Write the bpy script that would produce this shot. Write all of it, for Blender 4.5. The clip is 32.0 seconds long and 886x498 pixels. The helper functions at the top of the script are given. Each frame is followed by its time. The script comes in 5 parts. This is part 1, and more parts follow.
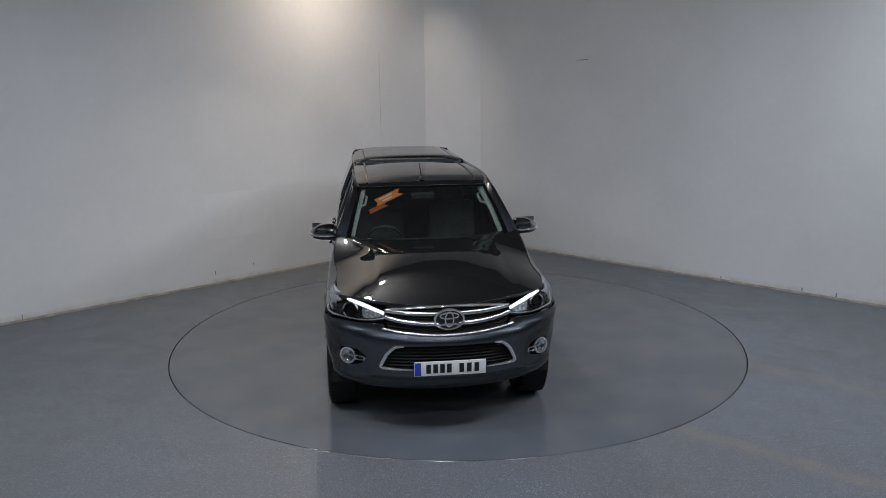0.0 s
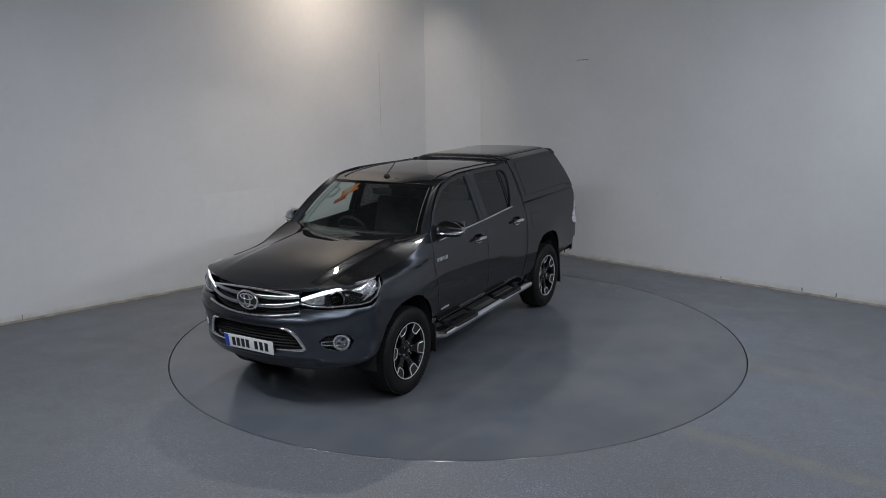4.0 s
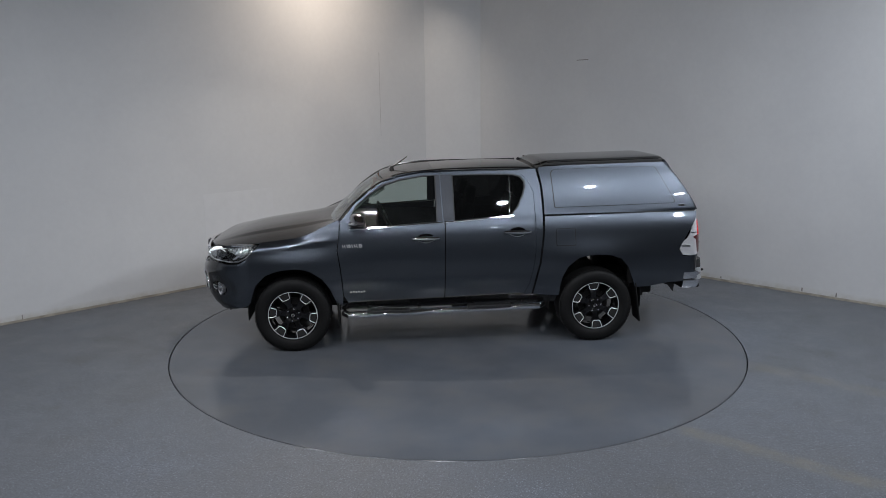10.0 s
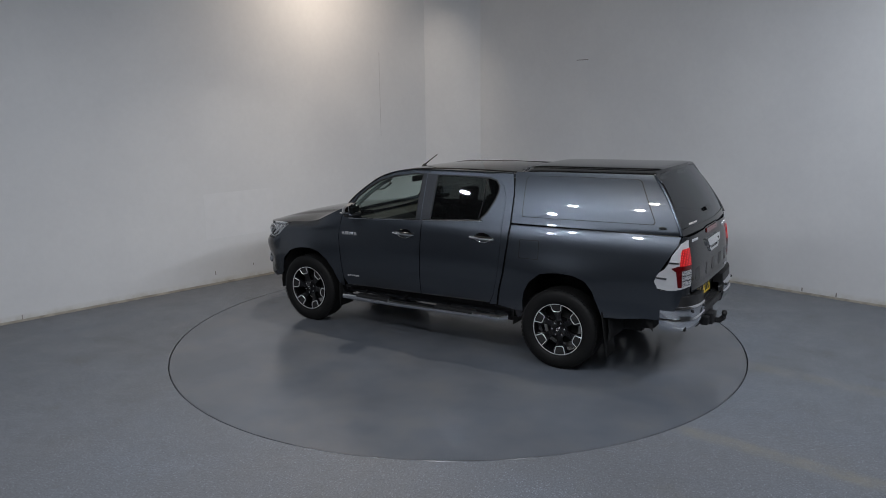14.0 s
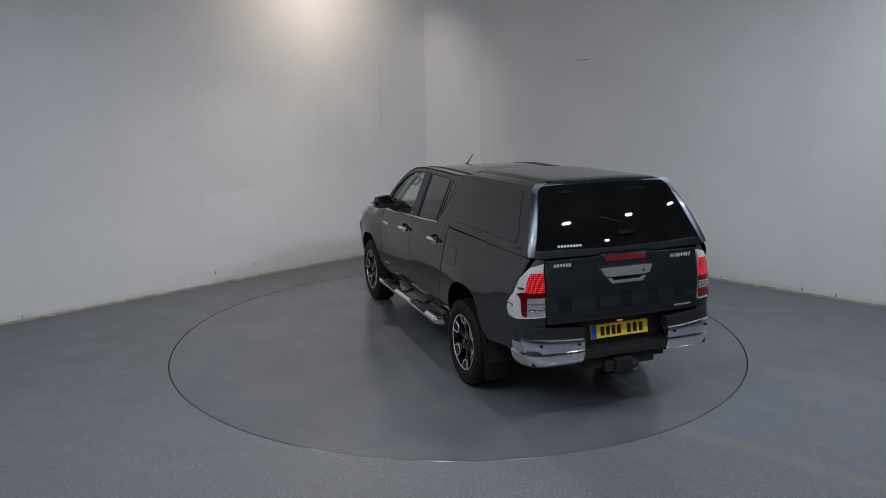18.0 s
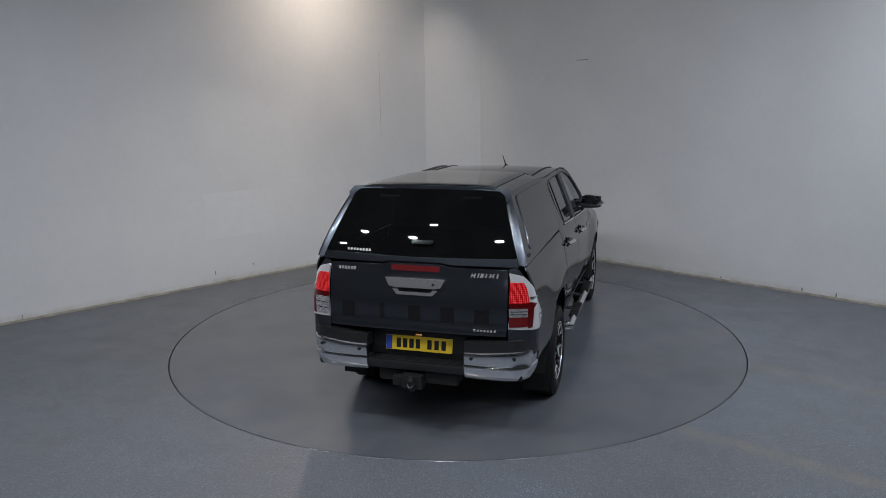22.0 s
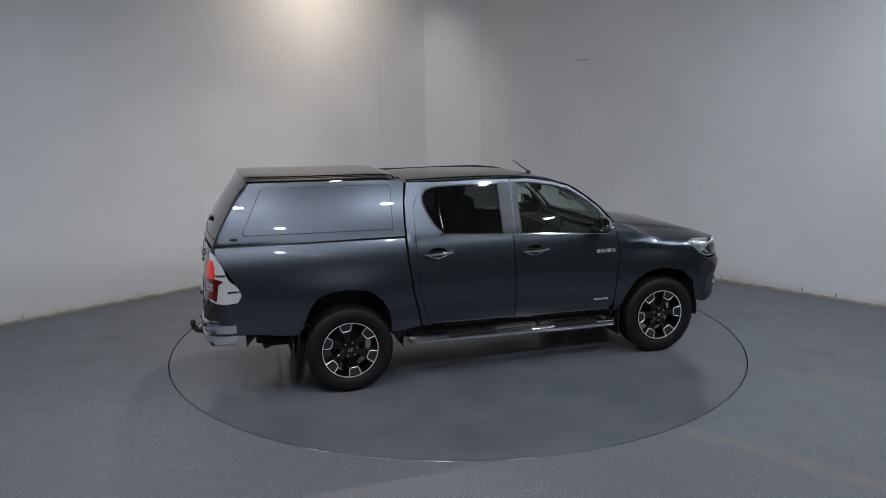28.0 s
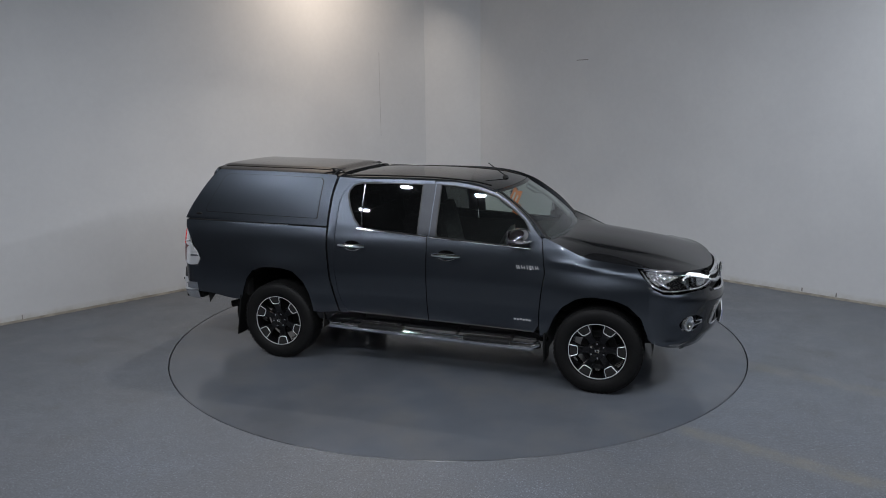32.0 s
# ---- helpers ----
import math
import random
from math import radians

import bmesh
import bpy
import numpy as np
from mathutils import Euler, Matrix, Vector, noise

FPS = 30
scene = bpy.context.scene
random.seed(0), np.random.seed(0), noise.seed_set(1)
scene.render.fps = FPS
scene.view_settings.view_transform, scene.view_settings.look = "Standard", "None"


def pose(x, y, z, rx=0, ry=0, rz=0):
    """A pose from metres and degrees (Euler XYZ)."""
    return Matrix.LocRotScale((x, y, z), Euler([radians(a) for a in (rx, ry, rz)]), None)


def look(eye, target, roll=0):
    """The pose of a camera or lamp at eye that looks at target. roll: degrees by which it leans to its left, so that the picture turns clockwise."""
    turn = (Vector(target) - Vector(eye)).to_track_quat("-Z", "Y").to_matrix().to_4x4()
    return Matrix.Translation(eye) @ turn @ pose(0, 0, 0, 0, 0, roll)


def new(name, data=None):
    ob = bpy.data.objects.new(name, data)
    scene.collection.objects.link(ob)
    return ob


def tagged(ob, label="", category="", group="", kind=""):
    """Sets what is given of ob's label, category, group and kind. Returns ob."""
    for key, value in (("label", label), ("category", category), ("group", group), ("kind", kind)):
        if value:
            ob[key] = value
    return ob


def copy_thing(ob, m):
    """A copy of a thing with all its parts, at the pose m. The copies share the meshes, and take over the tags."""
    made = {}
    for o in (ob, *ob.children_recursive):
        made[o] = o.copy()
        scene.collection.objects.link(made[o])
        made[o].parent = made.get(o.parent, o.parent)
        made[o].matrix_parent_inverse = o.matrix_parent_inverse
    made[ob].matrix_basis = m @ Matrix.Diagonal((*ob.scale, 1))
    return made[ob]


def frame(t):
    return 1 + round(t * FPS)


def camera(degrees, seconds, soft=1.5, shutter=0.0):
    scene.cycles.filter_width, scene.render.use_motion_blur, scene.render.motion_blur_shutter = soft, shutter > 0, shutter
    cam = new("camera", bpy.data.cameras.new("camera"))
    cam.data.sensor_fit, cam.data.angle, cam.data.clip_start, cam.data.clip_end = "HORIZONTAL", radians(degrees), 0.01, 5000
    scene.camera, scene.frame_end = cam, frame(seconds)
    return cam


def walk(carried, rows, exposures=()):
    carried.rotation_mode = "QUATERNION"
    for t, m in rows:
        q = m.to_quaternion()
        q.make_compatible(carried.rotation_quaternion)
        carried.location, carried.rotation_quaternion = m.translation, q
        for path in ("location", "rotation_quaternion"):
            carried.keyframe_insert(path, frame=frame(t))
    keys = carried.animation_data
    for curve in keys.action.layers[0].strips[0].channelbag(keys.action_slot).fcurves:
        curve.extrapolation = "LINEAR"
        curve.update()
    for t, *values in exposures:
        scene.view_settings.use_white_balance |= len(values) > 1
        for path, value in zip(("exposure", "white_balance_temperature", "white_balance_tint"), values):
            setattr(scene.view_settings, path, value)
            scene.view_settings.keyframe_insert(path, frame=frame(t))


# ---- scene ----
from mathutils.geometry import delaunay_2d_cdt

# ---------------- camera: it stands still on a tripod ----------------
cam = camera(61.6055, 32.0, soft=0.9)
CAM_POSE = look((0.0, -7.7648, 2.5140), (-0.13189, 0.07017, 0.90263), -0.6911)
walk(cam, [(0.0, CAM_POSE), (32.0, CAM_POSE)], exposures=[(0.0, 0.0), (32.0, 0.0)])

# the turntable turns at a steady rate about the world's origin
TURN_START, TURN_RATE = 277.829, -9.25112
AXIS = Vector((-0.140, 0.410, 0.0))     # the axis, in the truck's own plan


def turned(t):
    return pose(0, 0, 0, 0, 0, TURN_START + TURN_RATE * t)


# ---------------- light: high-bay lamps in the dark roof of the hall, and added fill ---
world = bpy.data.worlds.new("hall_air")
scene.world = world
world.use_nodes = True
world.node_tree.nodes["Background"].inputs[0].default_value = (0.75, 0.85, 1.0, 1)
world.node_tree.nodes["Background"].inputs[1].default_value = 0.02


def disc_lamp(name, eye, target, watts, size, colour, spread=180):
    data = bpy.data.lights.new(name, "AREA")
    data.shape, data.size, data.size_y, data.energy, data.color = "ELLIPSE", size * 1.35, size * 0.5, watts, colour
    data.spread = radians(spread)
    ob = new(name, data)
    ob.matrix_world = look(eye, target)
    return ob


COOL = (0.885, 0.93, 1.02)
WARM = (1.0, 0.86, 0.70)
# The last five, far behind the camera, are added frontal fill without known fittings.
for x, y, watts, spread in ((-4.7, -2.4, 15, 160), (-3.4, -3.95, 19, 130), (-2.35, -4.55, 18, 130), (-1.65, -4.15, 10, 145), (-0.5, -5.15, 23, 145), (1.75, -4.7, 26, 145),
                            (3.1, -3.9, 22, 145), (4.5, -3.0, 21, 145), (5.4, -2.0, 22, 115), (5.6, -0.4, 20, 115), (5.1, -4.7, 21, 165), (-4.7, -4.5, 14, 115), (0.9, -7.0, 14, 145),
                            (-1.3, -7.4, 13, 145), (-2.6, -9.2, 10, 145), (0.0, -9.8, 11, 145), (2.6, -9.2, 10, 145)):
    aim = (x * 0.6, y * 0.6 + 0.5, 0.3) if x < 0 else (x * 0.45, y * 0.5 + 0.7, 0.4)
    disc_lamp("hall_and_fill_lamp", (x, y, 4.5), aim, watts, 0.14, WARM if x == -1.65 else COOL, spread)
disc_lamp("hall_and_fill_lamp", (-1.3, 1.7, 4.75), (-1.0, 0.1, 0.0), 33, 0.15, (1.0, 0.90, 0.80), 112)
disc_lamp("wall_and_fill_lamp", (-1.10, 2.40, 5.0), (-2.0, 3.40, 3.3), 19, 0.5, (1.0, 0.82, 0.66), 120)
# Added fill with no known fitting: lifts the splay across the corner.
disc_lamp("wall_and_fill_lamp", (-0.08, 3.95, 5.05), (-0.05, 4.95, 2.0), 1.1, 0.15, (1.0, 0.88, 0.76), 48)


# ---------------- materials ----------------
def nodes_of(name):
    m = bpy.data.materials.new(name)
    m.use_nodes = True
    t = m.node_tree
    return m, t, t.nodes["Principled BSDF"]


def setv(bsdf, **kw):
    for k, v in kw.items():
        key = k.replace("_", " ")
        if isinstance(v, tuple) and len(v) == 3:
            v = (*v, 1)
        bsdf.inputs[key].default_value = v


def noise_tex(t, scale, detail=3.0, rough=0.5, coords="Object"):
    tc = t.nodes.new("ShaderNodeTexCoord")
    n = t.nodes.new("ShaderNodeTexNoise")
    n.inputs["Scale"].default_value, n.inputs["Detail"].default_value, n.inputs["Roughness"].default_value = scale, detail, rough
    t.links.new(tc.outputs[coords], n.inputs["Vector"])
    return n


def ramp(t, src, stops):
    r = t.nodes.new("ShaderNodeValToRGB")
    while len(r.color_ramp.elements) < len(stops):
        r.color_ramp.elements.new(0.5)
    for e, (p, c) in zip(r.color_ramp.elements, stops):
        e.position, e.color = p, (*c, 1) if isinstance(c, tuple) else (c, c, c, 1)
    t.links.new(src, r.inputs[0])
    return r


def bump(t, bsdf, src, strength, distance):
    b = t.nodes.new("ShaderNodeBump")
    b.inputs["Strength"].default_value, b.inputs["Distance"].default_value = strength, distance
    t.links.new(src, b.inputs["Height"])
    t.links.new(b.outputs[0], bsdf.inputs["Normal"])


def mix(t, fac, a, b, blend="MIX"):
    m = t.nodes.new("ShaderNodeMix")
    m.data_type, m.blend_type = "RGBA", blend
    for sock, v in ((m.inputs[0], fac), (m.inputs[6], a), (m.inputs[7], b)):
        if isinstance(v, bpy.types.NodeSocket):
            t.links.new(v, sock)
        else:
            sock.default_value = (*v, 1) if isinstance(v, tuple) else v
    return m.outputs[2]


def plain(name, colour, rough, metal=0.0, grain=0.12, scale=60, relief=0.0, **kw):
    """A surface with a fine mottling of its colour and gloss."""
    m, t, b = nodes_of(name)
    n = noise_tex(t, scale)
    lo = tuple(c * (1 - grain) for c in colour)
    hi = tuple(min(1, c * (1 + grain)) for c in colour)
    r = ramp(t, n.outputs[0], [(0.3, lo), (0.7, hi)])
    t.links.new(r.outputs[0], b.inputs["Base Color"])
    n2 = noise_tex(t, scale * 0.12, 4)
    r2 = ramp(t, n2.outputs[0], [(0.3, rough * 0.88), (0.75, min(1, rough * 1.15))])
    t.links.new(r2.outputs[0], b.inputs["Roughness"])
    setv(b, Metallic=metal, **kw)
    if relief:
        bump(t, b, n.outputs[0], 0.5, relief)
    return m


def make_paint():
    """Metallic paint under clear lacquer: flakes shine face-on; the darkening edge-on is mixed into the colour by
    viewing angle.
    """
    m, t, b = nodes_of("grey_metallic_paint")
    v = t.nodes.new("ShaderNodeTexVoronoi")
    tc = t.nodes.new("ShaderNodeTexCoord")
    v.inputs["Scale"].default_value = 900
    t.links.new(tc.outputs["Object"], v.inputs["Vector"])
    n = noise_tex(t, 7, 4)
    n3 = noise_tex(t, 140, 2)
    edge_dark = t.nodes.new("ShaderNodeBsdfPrincipled")
    for bsdf, lo, hi, r0, r1 in ((b, (0.060, 0.069, 0.084), (0.116, 0.133, 0.158), 0.315, 0.35), (edge_dark, (0.006, 0.0062, 0.0066), (0.011, 0.0115, 0.0125), 0.31, 0.35)):
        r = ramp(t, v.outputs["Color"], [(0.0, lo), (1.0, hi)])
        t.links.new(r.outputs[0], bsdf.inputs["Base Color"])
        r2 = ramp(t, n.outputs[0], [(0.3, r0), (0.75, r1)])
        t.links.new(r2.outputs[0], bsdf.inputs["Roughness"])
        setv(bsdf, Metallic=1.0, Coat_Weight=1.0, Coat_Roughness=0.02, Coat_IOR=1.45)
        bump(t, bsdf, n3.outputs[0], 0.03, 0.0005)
    setv(edge_dark, Metallic=0.0, Specular_IOR_Level=0.0)
    # Facing ramp blends to the near-black copy, painting in the edge-on darkening.
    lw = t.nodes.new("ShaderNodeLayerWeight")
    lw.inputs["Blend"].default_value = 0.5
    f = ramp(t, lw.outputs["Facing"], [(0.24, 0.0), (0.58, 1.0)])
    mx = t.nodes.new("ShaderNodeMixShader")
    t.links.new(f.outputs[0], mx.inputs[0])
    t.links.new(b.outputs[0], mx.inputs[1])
    t.links.new(edge_dark.outputs[0], mx.inputs[2])
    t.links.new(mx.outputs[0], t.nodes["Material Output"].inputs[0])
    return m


def make_glass(name, tint, ior=1.5, haze=0.0):
    """A clear or tinted pane: it mirrors by Fresnel's law and lets the rest through."""
    m, t, b = nodes_of(name)
    t.nodes.remove(b)
    tr = t.nodes.new("ShaderNodeBsdfTransparent")
    gl = t.nodes.new("ShaderNodeBsdfGlossy")
    lw = t.nodes.new("ShaderNodeLayerWeight")
    lw.inputs["Blend"].default_value = 0.5
    pw = t.nodes.new("ShaderNodeMath")
    pw.operation, pw.inputs[1].default_value = "POWER", 5.0
    fr = t.nodes.new("ShaderNodeMath")
    r0 = ((ior - 1) / (ior + 1)) ** 2 * 1.1
    fr.operation = "MULTIPLY_ADD"
    fr.inputs[1].default_value, fr.inputs[2].default_value = 1 - r0, r0
    t.links.new(lw.outputs["Facing"], pw.inputs[0])
    t.links.new(pw.outputs[0], fr.inputs[0])
    mx = t.nodes.new("ShaderNodeMixShader")
    tr.inputs[0].default_value = (*tint, 1)
    gl.inputs["Roughness"].default_value = 0.015
    gl.inputs["Color"].default_value = (0.95, 0.97, 1, 1)
    t.links.new(fr.outputs[0], mx.inputs[0])
    t.links.new(tr.outputs[0], mx.inputs[1])
    t.links.new(gl.outputs[0], mx.inputs[2])
    # Pale diffuse haze painted into the pane so dark glass reads less black.
    film = t.nodes.new("ShaderNodeBsdfDiffuse")
    film.inputs[0].default_value = (0.42, 0.45, 0.46, 1)
    haze_fac = ramp(t, noise_tex(t, 3.0, 4, 0.6).outputs[0], [(0.3, haze * 0.7), (0.7, haze * 1.3)])
    top = t.nodes.new("ShaderNodeMixShader")
    t.links.new(haze_fac.outputs[0], top.inputs[0])
    t.links.new(mx.outputs[0], top.inputs[1])
    t.links.new(film.outputs[0], top.inputs[2])
    t.links.new(top.outputs[0], t.nodes["Material Output"].inputs[0])
    return m


def make_glow(name, colour, strength, base=(0.1, 0.1, 0.1), cells=220, low=0.55, high=1.0):
    """A lit lens: small bright cells in a dimmer body."""
    m, t, b = nodes_of(name)
    setv(b, Base_Color=base, Roughness=0.2, Coat_Weight=0.5)
    n = t.nodes.new("ShaderNodeTexVoronoi")
    n.inputs["Scale"].default_value, n.inputs["Randomness"].default_value = cells, 0.15
    tc = t.nodes.new("ShaderNodeTexCoord")
    t.links.new(tc.outputs["Object"], n.inputs["Vector"])
    r = ramp(t, n.outputs["Distance"], [(0.15, tuple(min(1, c * high + (high - 1) * 0.25) for c in colour)), (0.55, tuple(c * low for c in colour))])
    t.links.new(r.outputs[0], b.inputs["Emission Color"])
    b.inputs["Emission Strength"].default_value = strength
    return m


def make_wall():
    m, t, b = nodes_of("white_wall_paint")
    n = noise_tex(t, 0.9, 5, 0.55)
    n2 = noise_tex(t, 14, 4, 0.6)
    a = ramp(t, n.outputs[0], [(0.3, (0.70, 0.71, 0.72)), (0.7, (0.76, 0.77, 0.775))])
    c = ramp(t, n2.outputs[0], [(0.35, (0.975, 0.975, 0.975)), (0.7, (1.0, 1.0, 1.0))])
    col = mix(t, 1.0, a.outputs[0], c.outputs[0], "MULTIPLY")
    # scuffs and grime in a low band by the floor
    tc = t.nodes.new("ShaderNodeTexCoord")
    sep = t.nodes.new("ShaderNodeSeparateXYZ")
    t.links.new(tc.outputs["Object"], sep.inputs[0])
    band = ramp(t, sep.outputs[2], [(0.02, 1.0), (0.10, 0.0)])
    n3 = noise_tex(t, 5, 6, 0.7)
    spots = ramp(t, n3.outputs[0], [(0.40, 0.15), (0.66, 0.8)])
    mul = t.nodes.new("ShaderNodeMath")
    mul.operation = "MULTIPLY"
    t.links.new(band.outputs[0], mul.inputs[0])
    t.links.new(spots.outputs[0], mul.inputs[1])
    col = mix(t, mul.outputs[0], col, (0.46, 0.42, 0.34))
    t.links.new(col, b.inputs["Base Color"])
    setv(b, Roughness=0.75)
    bump(t, b, n2.outputs[0], 0.06, 0.004)
    return m


def worn_line(t, at, way, half, start, soft=0.05):
    """A worn straight mark on the floor: 1 on it, 0 off it, broken up by noise."""
    tc = t.nodes.new("ShaderNodeTexCoord")

    def along(v):
        d = t.nodes.new("ShaderNodeVectorMath")
        d.operation = "DOT_PRODUCT"
        d.inputs[1].default_value = (*v, 0)
        t.links.new(tc.outputs["Object"], d.inputs[0])
        return d.outputs["Value"]

    def math_node(op, a, b):
        m = t.nodes.new("ShaderNodeMath")
        m.operation = op
        for sock, v in zip(m.inputs, (a, b)):
            if isinstance(v, bpy.types.NodeSocket):
                t.links.new(v, sock)
            else:
                sock.default_value = v
        return m.outputs[0]

    across = (-way[1], way[0])
    off = math_node("ABSOLUTE", math_node("SUBTRACT", along(across), at[0] * across[0] + at[1] * across[1]), 0)
    band = t.nodes.new("ShaderNodeMapRange")
    band.inputs[1].default_value, band.inputs[2].default_value = half + soft, half - soft * 0.3
    t.links.new(off, band.inputs[0])
    on = t.nodes.new("ShaderNodeMapRange")
    s0 = at[0] * way[0] + at[1] * way[1] + start
    on.inputs[1].default_value, on.inputs[2].default_value = s0 - 0.05, s0 + 0.1
    t.links.new(along(way), on.inputs[0])
    n = noise_tex(t, 6, 6, 0.65)
    br = ramp(t, n.outputs[0], [(0.32, 0.1), (0.6, 1.0)])
    return math_node("MULTIPLY", math_node("MULTIPLY", band.outputs[0], on.outputs[0]), br.outputs[0])


def make_floor(name, dark, light, grey_spots, rough, relief, speck_scale, marks=(), grime=0.35):
    """Resin floor: base tone, cloudy wear, and fine light grit in it."""
    m, t, b = nodes_of(name)
    n = noise_tex(t, 0.55, 6, 0.6)
    base = ramp(t, n.outputs[0], [(0.3, dark), (0.72, light)])
    tc = t.nodes.new("ShaderNodeTexCoord")
    v = t.nodes.new("ShaderNodeTexVoronoi")
    v.inputs["Scale"].default_value = speck_scale
    t.links.new(tc.outputs["Object"], v.inputs["Vector"])
    sp = ramp(t, v.outputs["Color"], [(0.0, 0.80), (0.80, 1.0), (0.90, 1.0 + grey_spots), (1.0, 1.0 + grey_spots * 1.6)])
    col = mix(t, 1.0, base.outputs[0], sp.outputs[0], "MULTIPLY")
    if relief:
        grain = ramp(t, noise_tex(t, 62, 4, 0.8).outputs[0], [(0.36, (0.70, 0.70, 0.70)), (0.64, (1.34, 1.34, 1.34))])
        col = mix(t, 1.0, col, grain.outputs[0], "MULTIPLY")
    n4 = noise_tex(t, 3.1, 7, 0.72)
    dirt = ramp(t, n4.outputs[0], [(0.56, 0.0), (0.78, grime)])
    col = mix(t, dirt.outputs[0], col, (0.13, 0.115, 0.09))
    for at, way, half, start, amount in marks:
        w = worn_line(t, at, way, half, start)
        part_way = t.nodes.new("ShaderNodeMath")
        part_way.operation, part_way.inputs[1].default_value = "MULTIPLY", amount
        t.links.new(w, part_way.inputs[0])
        col = mix(t, part_way.outputs[0], col, (0.215, 0.200, 0.150))
    if not relief:
        n5 = noise_tex(t, 1.7, 2.5, 0.5)
        smear = ramp(t, n5.outputs[0], [(0.38, (0.88, 0.90, 0.92)), (0.52, (1.0, 1.0, 1.0)), (0.66, (1.10, 1.07, 1.02))])
        col = mix(t, 1.0, col, smear.outputs[0], "MULTIPLY")
        n4 = n5
    t.links.new(col, b.inputs["Base Color"])
    r2 = ramp(t, n4.outputs[0], [(0.35, rough * (0.85 if relief else 0.86)), (0.7, min(1, rough * (1.2 if relief else 1.14)))])
    t.links.new(r2.outputs[0], b.inputs["Roughness"])
    if relief:
        bump(t, b, v.outputs["Distance"], 0.4, relief)
    return m


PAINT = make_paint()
CHROME = plain("chrome", (0.78, 0.80, 0.83), 0.07, 1.0, 0.03, 30)
DARKCHROME = plain("dark_chrome", (0.42, 0.425, 0.44), 0.06, 1.0, 0.03, 30)
SATIN = plain("satin_chrome", (0.74, 0.75, 0.77), 0.22, 1.0, 0.05, 30)
ALLOY = plain("machined_alloy", (0.66, 0.67, 0.69), 0.30, 0.55, 0.06, 90)
GLOSSBLACK = plain("gloss_black", (0.004, 0.004, 0.0045), 0.10, 0.0, 0.2, 60)
BLACK = plain("black_plastic", (0.0095, 0.0095, 0.010), 0.48, 0.0, 0.25, 160, 0.0006)
DARK = plain("dark_underside", (0.008, 0.008, 0.008), 0.8, 0.0, 0.3, 25)
RUBBER = plain("tyre_rubber", (0.0062, 0.0062, 0.0062), 0.62, 0.0, 0.25, 50, 0.0008, Specular_IOR_Level=0.22)
FABRIC = plain("dark_seat_cloth", (0.022, 0.0215, 0.021), 0.85, 0.0, 0.3, 240, 0.001)
TRIM = plain("grey_cabin_trim", (0.30, 0.32, 0.31), 0.7, 0.0, 0.06, 120)
GLASS = make_glass("clear_green_glass", (0.74, 0.81, 0.78), haze=0.014)
PRIVACY = make_glass("dark_privacy_glass", (0.105, 0.112, 0.112), haze=0.009)
LENS = make_glass("clear_lens", (0.90, 0.92, 0.93), 1.45)
REDLENS = plain("red_lens", (0.11, 0.004, 0.004), 0.12, 0.0, 0.2, 90, Coat_Weight=0.8)
DIMRED = plain("dull_red_lens", (0.13, 0.012, 0.014), 0.2, 0.0, 0.2, 90, Coat_Weight=0.6)
DEEPRED = make_glow("dim_red_lamp", (1.0, 0.004, 0.008), 0.030, (0.035, 0.001, 0.002), 60, 0.6, 1.0)
REDGLOW = make_glow("lit_red_lamp", (1.0, 0.006, 0.012), 0.80, (0.06, 0.002, 0.003), 75, 0.26, 1.25)
WHITEGLOW = make_glow("lit_white_strip", (0.93, 0.96, 1.0), 2.0, (0.6, 0.6, 0.6))
AMBERGLOW = make_glow("lit_plate_lamp", (1.0, 0.5, 0.15), 0.5)
TAILCHROME = plain("moulded_lamp_chrome", (0.84, 0.85, 0.87), 0.20, 0.6, 0.05, 9, 0.004)
LINING = plain("grey_canopy_lining", (0.055, 0.055, 0.056), 0.9, 0.0, 0.2, 120)
LAMPDARK = plain("dark_lamp_bezel", (0.05, 0.05, 0.052), 0.16, 0.8, 0.2, 60)
LAMPCHROME = plain("lamp_surround_chrome", (0.82, 0.83, 0.85), 0.09, 0.88, 0.04, 30)
PILLAR = plain("grey_satin_pillar_film", (0.050, 0.054, 0.061), 0.42, 0.8, 0.1, 90)
CLEARREF = plain("lamp_reflector", (0.78, 0.79, 0.81), 0.12, 0.85, 0.25, 55, 0.02)
WHITEPLATE = plain("white_plate", (0.72, 0.73, 0.73), 0.4, 0.0, 0.03, 80)
YELLOWPLATE = plain("yellow_plate", (0.72, 0.50, 0.03), 0.4, 0.0, 0.04, 80)
BLUEBAND = plain("blue_band", (0.02, 0.06, 0.38), 0.4, 0.0, 0.05, 80)
INK = plain("black_ink", (0.01, 0.01, 0.01), 0.45, 0.0, 0.1, 80)
DECAL = plain("satin_black_decal", (0.007, 0.007, 0.008), 0.30, 0.0, 0.15, 120)
BADGE = plain("bright_badge_metal", (0.66, 0.67, 0.69), 0.25, 0.6, 0.04, 120)
ORANGE = plain("orange_card", (0.62, 0.16, 0.02), 0.5, 0.0, 0.05, 80)
CARDWHITE = plain("white_print", (0.50, 0.49, 0.47), 0.5, 0.0, 0.05, 80)
WALL = make_wall()
FLOOR = make_floor("blue_grey_grit_floor", (0.130, 0.137, 0.148), (0.142, 0.160, 0.188), 0.90, 0.46, 0.003, 190,
                                   [((1.69, -2.43), (0.775, -0.632), 0.06, 0.0, 0.45), ((2.81, -1.13), (0.775, -0.632), 0.08, -0.15, 0.30)])
